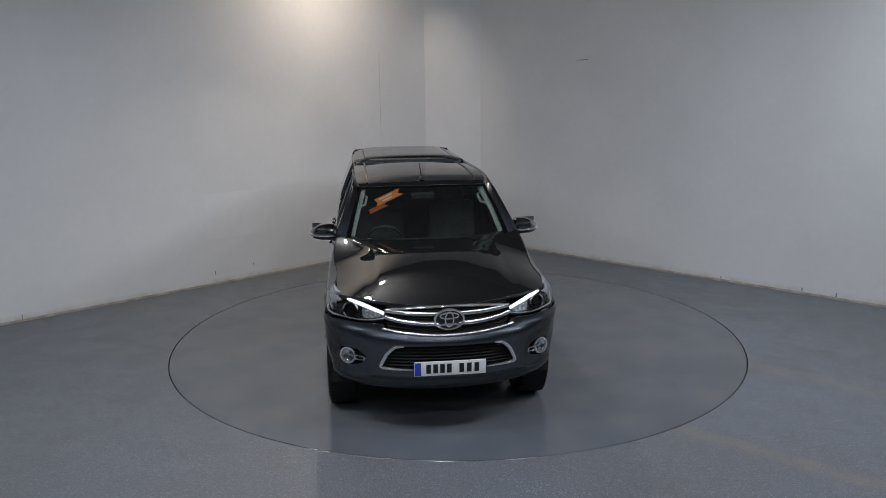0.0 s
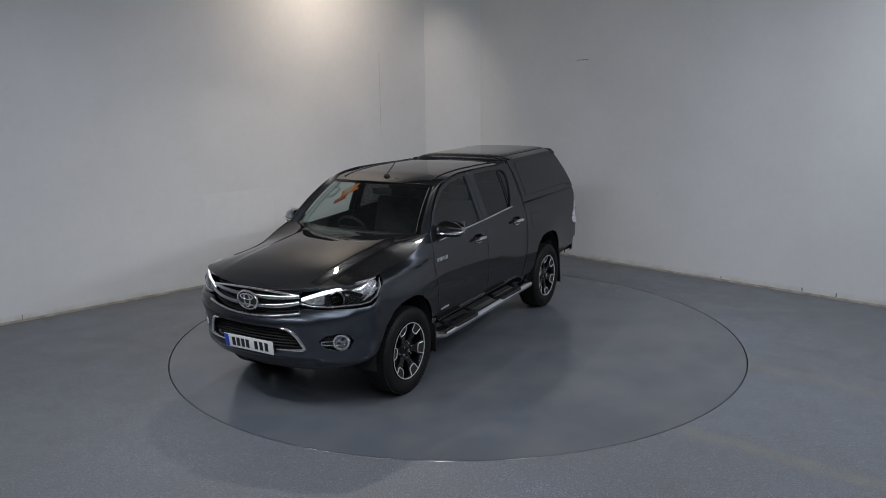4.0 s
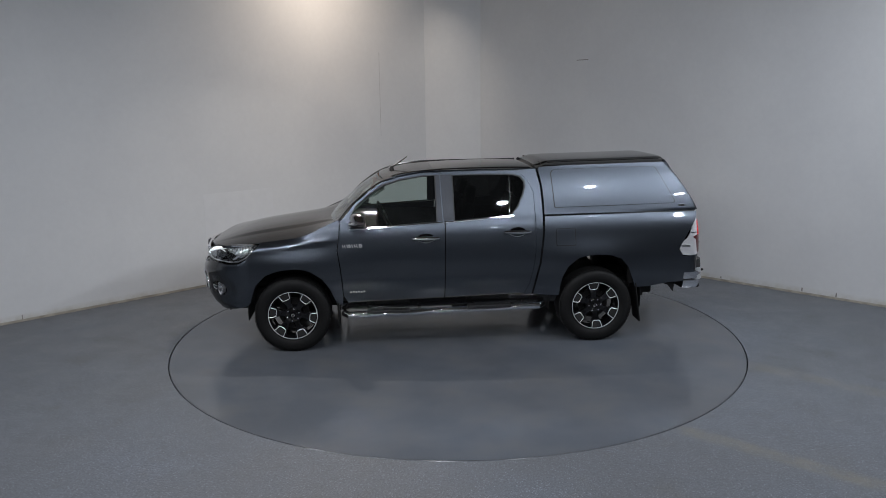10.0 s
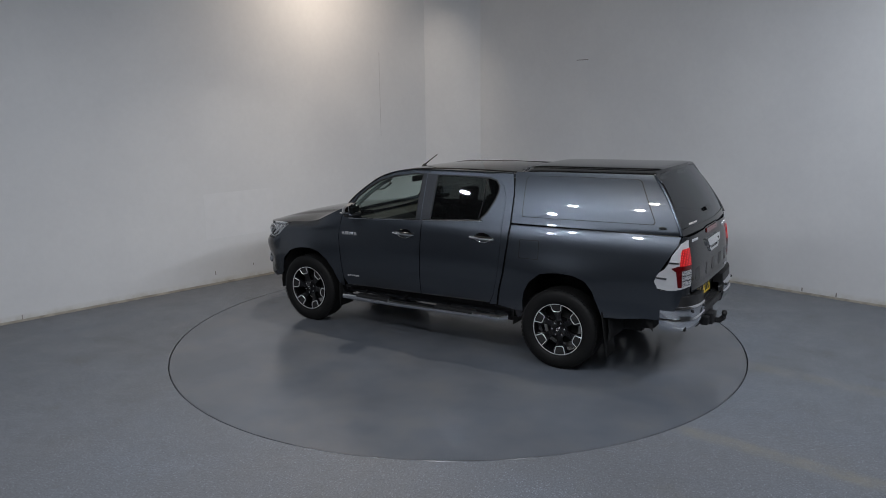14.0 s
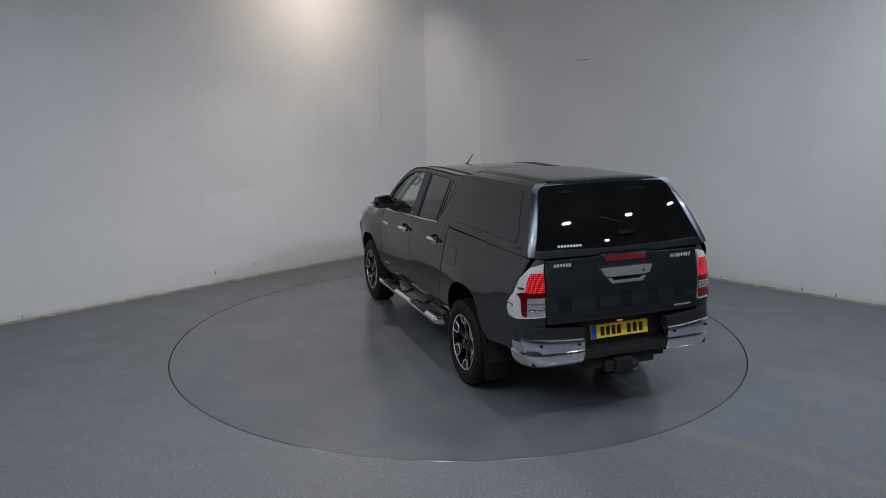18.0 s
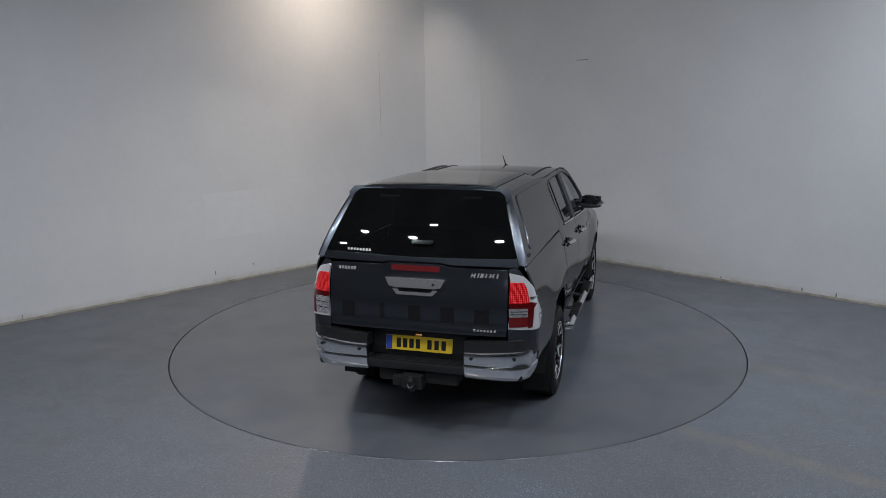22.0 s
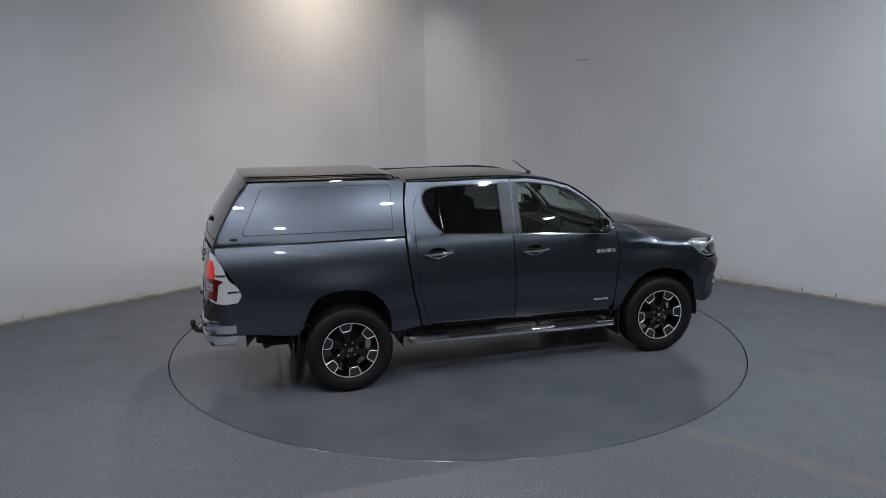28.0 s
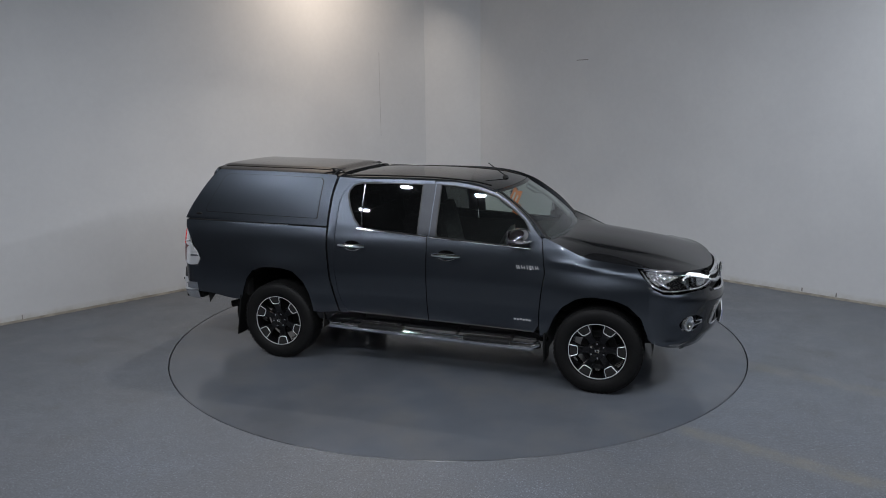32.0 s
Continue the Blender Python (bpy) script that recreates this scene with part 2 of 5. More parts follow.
DISC = make_floor("smooth_grey_disc", (0.112, 0.118, 0.129), (0.126, 0.141, 0.165), 0.12, 0.19, 0.0, 420, (), 0.0)
CEIL = plain("dark_roof_lining", (0.050, 0.041, 0.033), 0.9, 0.0, 0.3, 2)
CLADDING = plain("pale_cladding", (0.40, 0.40, 0.40), 0.8, 0.0, 0.1, 3)
SEAL = plain("grubby_skirting", (0.40, 0.37, 0.31), 0.7, 0.0, 0.30, 9)


# ---------------- mesh helpers ----------------
def part(name, bm, material, parent=None, label="", smooth=True):
    """One mesh object under a thing or a part."""
    me = bpy.data.meshes.new(name)
    bm.to_mesh(me)
    bm.free()
    me.materials.append(material)
    if smooth:
        me.polygons.foreach_set("use_smooth", [True] * len(me.polygons))
        me.set_sharp_from_angle(angle=radians(38))
    ob = new(name, me)
    ob.parent = parent
    return tagged(ob, label)


def add_box(bm, c, size, bevel=0.0, m=None, seg=2):
    r = bmesh.ops.create_cube(bm, size=1)
    vs = r["verts"]
    for v in vs:
        v.co = Vector((v.co.x * size[0], v.co.y * size[1], v.co.z * size[2]))
    if bevel:
        es = list({e for v in vs for e in v.link_edges})
        g = bmesh.ops.bevel(bm, geom=es, offset=bevel, segments=seg, affect="EDGES", profile=0.6)
        vs = list({v for f in g["faces"] for v in f.verts} | {v for v in vs if v.is_valid})
    for v in vs:
        v.co = (m @ v.co if m else v.co) + Vector(c)
    return vs


def box(name, c, size, material, parent=None, bevel=0.004, label="", m=None):
    bm = bmesh.new()
    add_box(bm, c, size, bevel, m)
    return part(name, bm, material, parent, label)


def add_tube(bm, pts, r, sides=10, flat=1.0, cap=True):
    """A round bar along a line of points; r may vary from point to point."""
    pts = [Vector(p) for p in pts]
    rs = r if isinstance(r, (list, tuple)) else [r] * len(pts)
    rings, up = [], None
    for i, p in enumerate(pts):
        d = (pts[min(i + 1, len(pts) - 1)] - pts[max(i - 1, 0)]).normalized()
        if up is None:
            up = Vector((0, 0, 1)) if abs(d.z) < 0.8 else Vector((1, 0, 0))
        s = d.cross(up).normalized()
        up = s.cross(d).normalized()
        rings.append([bm.verts.new(p + rs[i] * (math.cos(a) * s + math.sin(a) * flat * up))
                      for a in (2 * math.pi * k / sides for k in range(sides))])
    for a, b in zip(rings, rings[1:]):
        for k in range(sides):
            bm.faces.new((a[k], a[(k + 1) % sides], b[(k + 1) % sides], b[k]))
    if cap:
        bm.faces.new(rings[0][::-1])
        bm.faces.new(rings[-1])


def tube(name, pts, r, material, parent=None, sides=10, flat=1.0, label=""):
    bm = bmesh.new()
    add_tube(bm, pts, r, sides, flat)
    bmesh.ops.recalc_face_normals(bm, faces=bm.faces)
    return part(name, bm, material, parent, label)


def add_lathe(bm, profile, n=48, m=None, closed=False):
    """Spins (radius, height) points about the local y axis."""
    rings = []
    for r, h in profile:
        rings.append([bm.verts.new((m or Matrix()) @ Vector((r * math.cos(a), h, r * math.sin(a))))
                      for a in (2 * math.pi * k / n for k in range(n))])
    pairs = list(zip(rings, rings[1:])) + ([(rings[-1], rings[0])] if closed else [])
    for a, b in pairs:
        for k in range(n):
            bm.faces.new((a[k], b[k], b[(k + 1) % n], a[(k + 1) % n]))
    return rings


def lathe(name, profile, material, parent=None, n=48, m=None, closed=False, label="", caps=False):
    bm = bmesh.new()
    rings = add_lathe(bm, profile, n, m, closed)
    if caps:
        bm.faces.new(rings[0])
        bm.faces.new(rings[-1])
    bmesh.ops.recalc_face_normals(bm, faces=bm.faces)
    return part(name, bm, material, parent, label)


def inside(p, poly):
    x, y = p
    hit = False
    for (x0, y0), (x1, y1) in zip(poly, poly[1:] + poly[:1]):
        if (y0 > y) != (y1 > y) and x < (x1 - x0) * (y - y0) / (y1 - y0) + x0:
            hit = not hit
    return hit


def resample(loop, step):
    out = []
    for a, b in zip(loop, loop[1:] + loop[:1]):
        n = max(1, math.ceil(math.dist(a, b) / step))
        out += [(a[0] + (b[0] - a[0]) * k / n, a[1] + (b[1] - a[1]) * k / n) for k in range(n)]
    return out


def smooth_loop(loop, turns=2, radius=0.03):
    """Rounds the corners of a closed outline."""
    loop = resample(loop, radius)
    for _ in range(turns):
        out = []
        for a, b in zip(loop, loop[1:] + loop[:1]):
            out += [(0.75 * a[0] + 0.25 * b[0], 0.75 * a[1] + 0.25 * b[1]), (0.25 * a[0] + 0.75 * b[0], 0.25 * a[1] + 0.75 * b[1])]
        loop = out
    return loop


def edge_gap(p, pts):
    return min((p[0] - q[0]) ** 2 + (p[1] - q[1]) ** 2 for q in pts)


def skin(name, outline, surf, material, parent=None, holes=(), step=0.06, depth=0.012, side=1, label="", lift=0.0):
    """A panel cut from a curved surface: outline and holes in the surface's own two numbers; its edges turn in by depth."""
    loops = [resample(list(l), step) for l in (outline, *holes)]
    pts, edges = [], []
    for l in loops:
        k = len(pts)
        pts += l
        edges += [(k + i, k + (i + 1) % len(l)) for i in range(len(l))]
    xs, ys = [p[0] for p in loops[0]], [p[1] for p in loops[0]]
    rim_pts = list(pts)
    nx, ny = int((max(xs) - min(xs)) / step) + 1, int((max(ys) - min(ys)) / step) + 1
    for i in range(nx + 1):
        for j in range(ny + 1):
            p = (min(xs) + i * step + (0.5 * step if j % 2 else 0), min(ys) + j * step)
            if inside(p, loops[0]) and not any(inside(p, h) for h in loops[1:]) and edge_gap(p, rim_pts) > (0.45 * step) ** 2:
                pts.append(p)
    vs, _, fs = delaunay_2d_cdt([Vector(p) for p in pts], edges, [], 0, 1e-6)[:3]
    keep = []
    for f in fs:
        c = sum((vs[i] for i in f), Vector((0, 0))) / len(f)
        if abs((vs[f[1]] - vs[f[0]]).cross(vs[f[2]] - vs[f[0]])) < 2e-6:
            continue
        if inside(c, loops[0]) and not any(inside(c, h) for h in loops[1:]):
            keep.append(list(f))
    e = 1e-3
    co, no = [], []
    for v in vs:
        a, b = v
        p = Vector(surf(a, b))
        n = (Vector(surf(a + e, b)) - Vector(surf(a - e, b))).cross(Vector(surf(a, b + e)) - Vector(surf(a, b - e)))
        n = n.normalized() if n.length > 1e-12 else Vector((0, 0, 1))
        if n.dot(p - Vector((p.x * 0.7, 0, 0.7))) < 0:
            n = -n
        co.append(p + n * lift)
        no.append(n)
    flip = Vector((1, -1 if side < 0 else 1, 1))
    verts = [c * flip for c in co]
    norms = [n * flip for n in no]
    faces, use = [], {}
    for f in keep:
        g = (verts[f[1]] - verts[f[0]]).cross(verts[f[2]] - verts[f[0]])
        if g.dot(norms[f[0]] + norms[f[1]] + norms[f[2]]) < 0:
            f = f[::-1]
        faces.append(f)
        for i, j in zip(f, f[1:] + f[:1]):
            use[(i, j)] = use.get((i, j), 0) + 1
    loop_n = [norms[i] for f in faces for i in f]
    if depth:
        rim = [k for k in use if (k[1], k[0]) not in use]
        out = {}
        for i, j in rim:
            d = (verts[j] - verts[i]).cross((norms[i] + norms[j]) * 0.5)
            d = d.normalized() if d.length > 1e-9 else norms[i]
            for q in (i, j):
                out[q] = out.get(q, Vector((0, 0, 0))) + d
        out = {q: d.normalized() if d.length > 1e-6 else norms[q] for q, d in out.items()}
        r = min(0.0035, abs(depth) * 0.4)
        for i, j in rim:
            k = len(verts)
            a, b = verts[i] + out[i] * (0.7 * r) - norms[i] * r, verts[j] + out[j] * (0.7 * r) - norms[j] * r
            verts += [verts[i], verts[j], b, a, b - norms[j] * (depth - r), a - norms[i] * (depth - r)]
            faces += [[k + 1, k, k + 3, k + 2], [k + 2, k + 3, k + 5, k + 4]]
            loop_n += [norms[j], norms[i], out[i], out[j], out[j], out[i], out[i], out[j]]
    me = bpy.data.meshes.new(name)
    me.from_pydata(verts, [], faces)
    me.materials.append(material)
    me.polygons.foreach_set("use_smooth", [True] * len(me.polygons))
    me.normals_split_custom_set(loop_n)
    ob = new(name, me)
    ob.parent = parent
    return tagged(ob, label)


def curve(points):
    """A smooth line through (x, y) points that does not overshoot."""
    xs, ys = [p[0] for p in points], [p[1] for p in points]
    n = len(xs)
    d = [(ys[i + 1] - ys[i]) / (xs[i + 1] - xs[i]) for i in range(n - 1)]
    m = [d[0]] + [0 if d[i - 1] * d[i] <= 0 else 2 * d[i - 1] * d[i] / (d[i - 1] + d[i]) for i in range(1, n - 1)] + [d[-1]]

    def f(x):
        if x <= xs[0]:
            return ys[0] + m[0] * (x - xs[0])
        if x >= xs[-1]:
            return ys[-1] + m[-1] * (x - xs[-1])
        i = max(k for k in range(n - 1) if xs[k] <= x)
        h = xs[i + 1] - xs[i]
        s = (x - xs[i]) / h
        return ((1 + 2 * s) * (1 - s) ** 2 * ys[i] + s * (1 - s) ** 2 * h * m[i] + s * s * (3 - 2 * s) * ys[i + 1] + s * s * (s - 1) * h * m[i + 1])
    return f


def step01(x):
    x = min(1.0, max(0.0, x))
    return x * x * (3 - 2 * x)


# ---------------- the hall ----------------
CORNER_L, CORNER_R = Vector((-0.48, 4.89, 0)), Vector((0.45, 5.045, 0))
DIR_L, DIR_R = Vector((-0.719, -0.695, 0)), Vector((0.737, -0.676, 0))
HALL = 5.2
END_L, END_R = CORNER_L + DIR_L * 13.0, CORNER_R + DIR_R * 13.0
BACK = END_L + DIR_R * 13.6


def wall(name, a, b, inward, material=WALL, height=HALL, thick=0.2, label=""):
    """An upright slab from a to b, its face on that line."""
    d = (b - a).normalized()
    n = Vector((-d.y, d.x, 0))
    if n.dot(inward - a) > 0:
        n = -n
    bm = bmesh.new()
    ring = [a, b, b + n * thick, a + n * thick]
    lo = [bm.verts.new(p) for p in ring]
    hi = [bm.verts.new(p + Vector((0, 0, height))) for p in ring]
    bm.faces.new(lo)
    bm.faces.new(hi[::-1])
    for i in range(4):
        j = (i + 1) % 4
        bm.faces.new((lo[i], hi[i], hi[j], lo[j]))
    bmesh.ops.recalc_face_normals(bm, faces=bm.faces)
    return tagged(part(name, bm, material, None, "", False), label, "", "", "structure")


ORIGIN = Vector((0, 0, 0))
wall("wall_left", CORNER_L, END_L, ORIGIN, label="plain white painted studio wall with faint scuffs")
wall("wall_right", CORNER_R, END_R, ORIGIN, label="plain white painted studio wall with faint scuffs")
wall("wall_corner", CORNER_L, CORNER_R, ORIGIN, label="white painted splay across the studio corner")
wall("wall_behind_left", END_L, BACK, ORIGIN, CLADDING, label="pale cladding behind the camera")
wall("wall_behind_right", END_R, BACK, ORIGIN, CLADDING, label="pale cladding behind the camera")

DISC_R = 2.957


def ring_floor():
    """The floor sheet out to the walls, with a round opening for the turntable."""
    bm = bmesh.new()
    n = 160
    inner = [bm.verts.new((DISC_R * math.cos(2 * math.pi * k / n), DISC_R * math.sin(2 * math.pi * k / n), 0)) for k in range(n)]
    low = [bm.verts.new(v.co + Vector((0, 0, -0.06))) for v in inner]
    outer = [bm.verts.new((17 * math.cos(2 * math.pi * k / n), 17 * math.sin(2 * math.pi * k / n) - 3, 0)) for k in range(n)]
    for k in range(n):
        j = (k + 1) % n
        bm.faces.new((inner[k], outer[k], outer[j], inner[j]))
        bm.faces.new((inner[j], low[j], low[k], inner[k]))
    bmesh.ops.recalc_face_normals(bm, faces=bm.faces)
    return part("floor", bm, FLOOR, None, "blue-grey resin floor with fine light grit", False)


tagged(ring_floor(), kind="structure")
lathe("turntable_pit", [(0.0, -0.061), (DISC_R + 0.05, -0.061)], DARK, None, 96, Matrix.Rotation(radians(90), 4, "X"))["kind"] = "structure"
bm = bmesh.new()
prof = [(0.0, 0.0), (1.0, 0.0), (2.0, 0.0), (DISC_R - 0.011, 0.0), (DISC_R - 0.008, -0.003), (DISC_R - 0.008, -0.05), (0.0, -0.05)]
add_lathe(bm, prof, 160)
bmesh.ops.rotate(bm, verts=bm.verts, cent=(0, 0, 0), matrix=Matrix.Rotation(radians(90), 3, "X"))
bmesh.ops.remove_doubles(bm, verts=bm.verts, dist=1e-5)
bmesh.ops.recalc_face_normals(bm, faces=bm.faces)
turntable = part("turntable", bm, DISC, None, "smooth grey round turntable flush with the floor")
tagged(turntable, category="turntable")
lathe("rim_strip", [(DISC_R - 0.0145, -0.002), (DISC_R - 0.0145, 0.0010), (DISC_R - 0.0115, 0.0010), (DISC_R - 0.0115, -0.004)], BLACK, turntable, 160, Matrix.Rotation(radians(90), 4, "X"), label="thin dark edge strip")
bm = bmesh.new()
vs = [bm.verts.new(p) for p in ((-16, -20, HALL), (16, -20, HALL), (16, 8, HALL), (-16, 8, HALL))]
bm.faces.new(vs[::-1])
tagged(part("ceiling", bm, CEIL, None, "dark lining of the hall's roof", False), kind="structure")
for name, a, d in (("baseboard_left", CORNER_L, DIR_L), ("baseboard_right", CORNER_R, DIR_R)):
    n = Vector((-d.y, d.x, 0))
    if n.dot(-a) < 0:
        n = -n
    ob = wall(name, a + n * 0.006, a + n * 0.006 + d * 12.9, ORIGIN, SEAL, 0.028, 0.006, "low grubby beige skirting strip")


def on_wall(name, a, d, along, z, w, h, proud, material, label=""):
    """A thin upright mark on a wall, along metres from its start."""
    n = Vector((-d.y, d.x, 0))
    if n.dot(-a) < 0:
        n = -n
    c = a + d * along + Vector((0, 0, z)) + n * (proud / 2)
    m = Matrix((d, n, Vector((0, 0, 1)))).transposed()
    bm = bmesh.new()
    add_box(bm, c, (w, proud, h), 0.0, m)
    return tagged(part(name, bm, material, None, label, False), kind="structure")


JOINT = plain("faint_wall_joint", (0.52, 0.52, 0.52), 0.8, 0.0, 0.2, 12)
PATCH = plain("paler_wall_patch", (0.745, 0.755, 0.765), 0.75, 0.0, 0.02, 8)
SCUFF = plain("dark_wall_scuff", (0.22, 0.21, 0.20), 0.8, 0.0, 0.4, 30)
on_wall("trim_wall_groove", CORNER_R, DIR_R, 2.00, 3.02, 0.20, 0.010, 0.002, SCUFF, "short dark groove in the white wall")
on_wall("trim_wall_joint", CORNER_L, DIR_L, 0.96, 2.55, 0.006, 1.30, 0.0015, JOINT, "faint upright joint in the white wall")
on_wall("trim_wall_patch", CORNER_L, DIR_L, 3.50, 0.95, 1.05, 0.62, 0.0015, PATCH, "slightly paler rectangular patch of wall")
for d, z, h in ((3.93, 0.16, 0.06), (6.35, 0.045, 0.07), (3.35, 0.20, 0.03)):
    on_wall("trim_wall_scuff", CORNER_L, DIR_L, d, z, 0.010, h, 0.0015, SCUFF, "small dark scuff on the wall")
for d, z, h in ((5.35, 0.06, 0.05), (5.75, 0.05, 0.06), (4.3, 0.05, 0.03)):
    on_wall("trim_wall_scuff", CORNER_R, DIR_R, d, z, 0.014, h, 0.0015, SCUFF, "small dark scuff on the wall")


# ---------------- the pickup truck: its surfaces ----------------
# x forward, y to its left, z up, in metres, from the middle of the wheelbase on the ground.
truck = tagged(new("pickup_truck"), "dark grey metallic double-cab pickup with a hardtop canopy, on the turntable", "pickup truck")
truck.empty_display_size = 0.3
AX_F, AX_R = 1.5425, -1.5425

SIDE = curve([(0.25, 0.77), (0.40, 0.822), (0.50, 0.844), (0.62, 0.869), (0.75, 0.882), (0.88, 0.882), (0.98, 0.877), (1.06, 0.870),
              (1.13, 0.861), (1.18, 0.853), (1.222, 0.843), (1.245, 0.836), (1.27, 0.827), (1.31, 0.815), (1.45, 0.762), (1.60, 0.703), (1.72, 0.655), (1.80, 0.622), (1.90, 0.58)])
FLARE = curve([(0.2, 0.6), (0.5, 0.9), (0.75, 1.0), (0.92, 0.75), (1.08, 0.12), (1.16, 0.0), (1.3, 0.0), (2.0, 0.0)])
FENDER_TOP = curve([(1.00, 1.345), (1.03, 1.335), (1.25, 1.242), (1.34, 1.200), (1.45, 1.162), (1.60, 1.140), (1.85, 1.115), (2.05, 1.100), (2.25, 1.080)])
NOSE = curve([(0.20, 2.02), (0.28, 2.20), (0.33, 2.34), (0.45, 2.445), (0.49, 2.472), (0.525, 2.506), (0.60, 2.512), (0.77, 2.525), (0.86, 2.510), (1.00, 2.475), (1.06, 2.452), (1.10, 2.430), (1.20, 2.36)])
WRAP_X, WRAP_P, QS = 1.95, 2.08, 0.75


def half_width(x, z):
    y = SIDE(z)
    y += FLARE(z) * (0.046 * math.exp(-((x - AX_F) / 0.44) ** 2) + 0.036 * math.exp(-((x - AX_R) / 0.46) ** 2))
    if x < -0.99:
        y -= 0.008 * min(1.0, max(0.0, (z - 1.265) / 0.06)) ** 2 * step01((1.365 - z) / 0.03)
        y -= 0.006 * (max(0.0, -1.0 - x) / 1.65) ** 2
    if x > 1.0:
        top = FENDER_TOP(min(x, 2.2))
        k = step01((x - 1.15) / 0.55)
        y -= 0.058 * k * max(0.0, min(1.2, (z - (top - 0.10)) / 0.10)) ** 2
        # a soft crest along the wing, below the bonnet's edge
        y += 0.011 * step01((x - 1.02) / 0.25) * step01((2.1 - x) / 0.3) * math.exp(-((z - 1.125 + 0.10 * (x - 1.2)) / 0.030) ** 2)
    return y


def on_side(x, z):
    return (x, half_width(x, z), z)


def on_nose(q, z):
    """Round the front: q runs along it from the middle."""
    s = 1 if q >= 0 else -1
    f = abs(q) / QS
    if f > math.pi / 2:
        x = WRAP_X - (f - math.pi / 2) * 0.6
        return (x, s * half_width(x, z), z)
    a, b = NOSE(z) - WRAP_X, half_width(WRAP_X, z)
    return (WRAP_X + a * max(0.0, math.cos(f)) ** (2 / WRAP_P), s * b * math.sin(f) ** (2 / WRAP_P), z)


def qy(y, z):
    return math.copysign(QS * math.asin(min(1.0, abs(y) / half_width(WRAP_X, z)) ** (WRAP_P / 2)), y)


def qx(x, z):
    if x <= WRAP_X:
        return QS * (math.pi / 2 + (WRAP_X - x) / 0.6)
    return QS * math.acos(min(1.0, (x - WRAP_X) / (NOSE(z) - WRAP_X)) ** (WRAP_P / 2))


def NY(*pts):
    return [(qy(y, z), z) for y, z in pts]


def NX(*pts):
    return [(qx(x, z), z) for x, z in pts]


BONNET_MID = curve([(0.95, 1.285), (1.20, 1.272), (1.50, 1.246), (1.80, 1.204), (2.00, 1.167), (2.20, 1.119), (2.32, 1.083), (2.40, 1.054), (2.46, 1.026), (2.52, 0.99)])


def bonnet_edge(x):
    """Half the bonnet's width, up to the gap beside the wing."""
    return half_width(x, FENDER_TOP(x)) - 0.006


def on_bonnet(x, y):
    m = BONNET_MID(x)
    e = FENDER_TOP(min(x, 2.3)) - 0.004
    a = abs(y)
    z = m + (e - m) * min(1.1, a / bonnet_edge(min(2.2, max(1.02, x)))) ** 2.8
    z += 0.011 * step01((0.56 - a) / 0.09) * step01((2.40 - x) / 0.5) * step01((x - 1.05) / 0.2)
    return (x, y, z)


ROOF_MID = curve([(-1.05, 1.783), (-0.95, 1.794), (-0.85, 1.805), (-0.48, 1.813), (-0.10, 1.801), (0.33, 1.771), (0.50, 1.741), (0.66, 1.702), (0.75, 1.67)])
RAIL = curve([(-1.05, 1.766), (-0.92, 1.771), (-0.12, 1.773), (0.34, 1.747), (0.50, 1.716), (0.62, 1.676), (0.75, 1.62)])


def on_roof(x, y):
    r = RAIL(x)
    return (x, y, r + (ROOF_MID(x) - r) * (1 - min(1.1, abs(y) / 0.63) ** 2.3))


def on_screen(u, v):
    """The windscreen: u across from -1 to 1, v up from 0 to 1."""
    b = Vector((1.22 - 0.12 * u * u, 0.735 * u, 1.235 + 0.035 * u * u))
    t = Vector((0.665 - 0.07 * u * u, 0.59 * u, 1.698 - 0.010 * u * u))
    p = b.lerp(t, v)
    k = 0.03 * math.sin(math.pi * min(1, max(0, v)))
    return (p.x + k * 0.6, p.y, p.z + k * 0.8)


TAIL_X, TAIL_A, TAIL_P = -2.45, 0.25, 4.0


def on_tail(q, z):
    s = 1 if q >= 0 else -1
    f = abs(q) / QS
    lean = 0.035 * step01((z - 1.0) / 0.35)
    if f > math.pi / 2:
        x = TAIL_X + (f - math.pi / 2) * 0.6
        return (x, s * half_width(x, z), z)
    a, b = TAIL_A - lean, half_width(TAIL_X, z)
    return (TAIL_X - a * max(0.0, math.cos(f)) ** (2 / TAIL_P), s * b * math.sin(f) ** (2 / TAIL_P), z)


def ty(y, z):
    return math.copysign(QS * math.asin(min(1.0, abs(y) / half_width(TAIL_X, z)) ** (TAIL_P / 2)), y)


def tx(x, z):
    if x >= TAIL_X:
        return QS * (math.pi / 2 + (x - TAIL_X) / 0.6)
    a = TAIL_A - 0.035 * step01((z - 1.0) / 0.35)
    return QS * math.acos(min(1.0, (TAIL_X - x) / a) ** (TAIL_P / 2))


def tail_face(y, z):
    return on_tail(ty(y, z), z)


def raised(surf, lift):
    """The same surface, moved out along its normal."""
    def f(a, b):
        e = 1e-3
        p = Vector(surf(a, b))
        n = (Vector(surf(a + e, b)) - Vector(surf(a - e, b))).cross(Vector(surf(a, b + e)) - Vector(surf(a, b - e)))
        n = n.normalized() if n.length > 1e-12 else Vector((0, 0, 1))
        if n.dot(p - Vector((p.x * 0.7, 0, 0.7))) < 0:
            n = -n
        return p + n * lift
    return f


def mirrored(pts, side):
    return [(p[0], p[1] * side, p[2]) for p in pts]


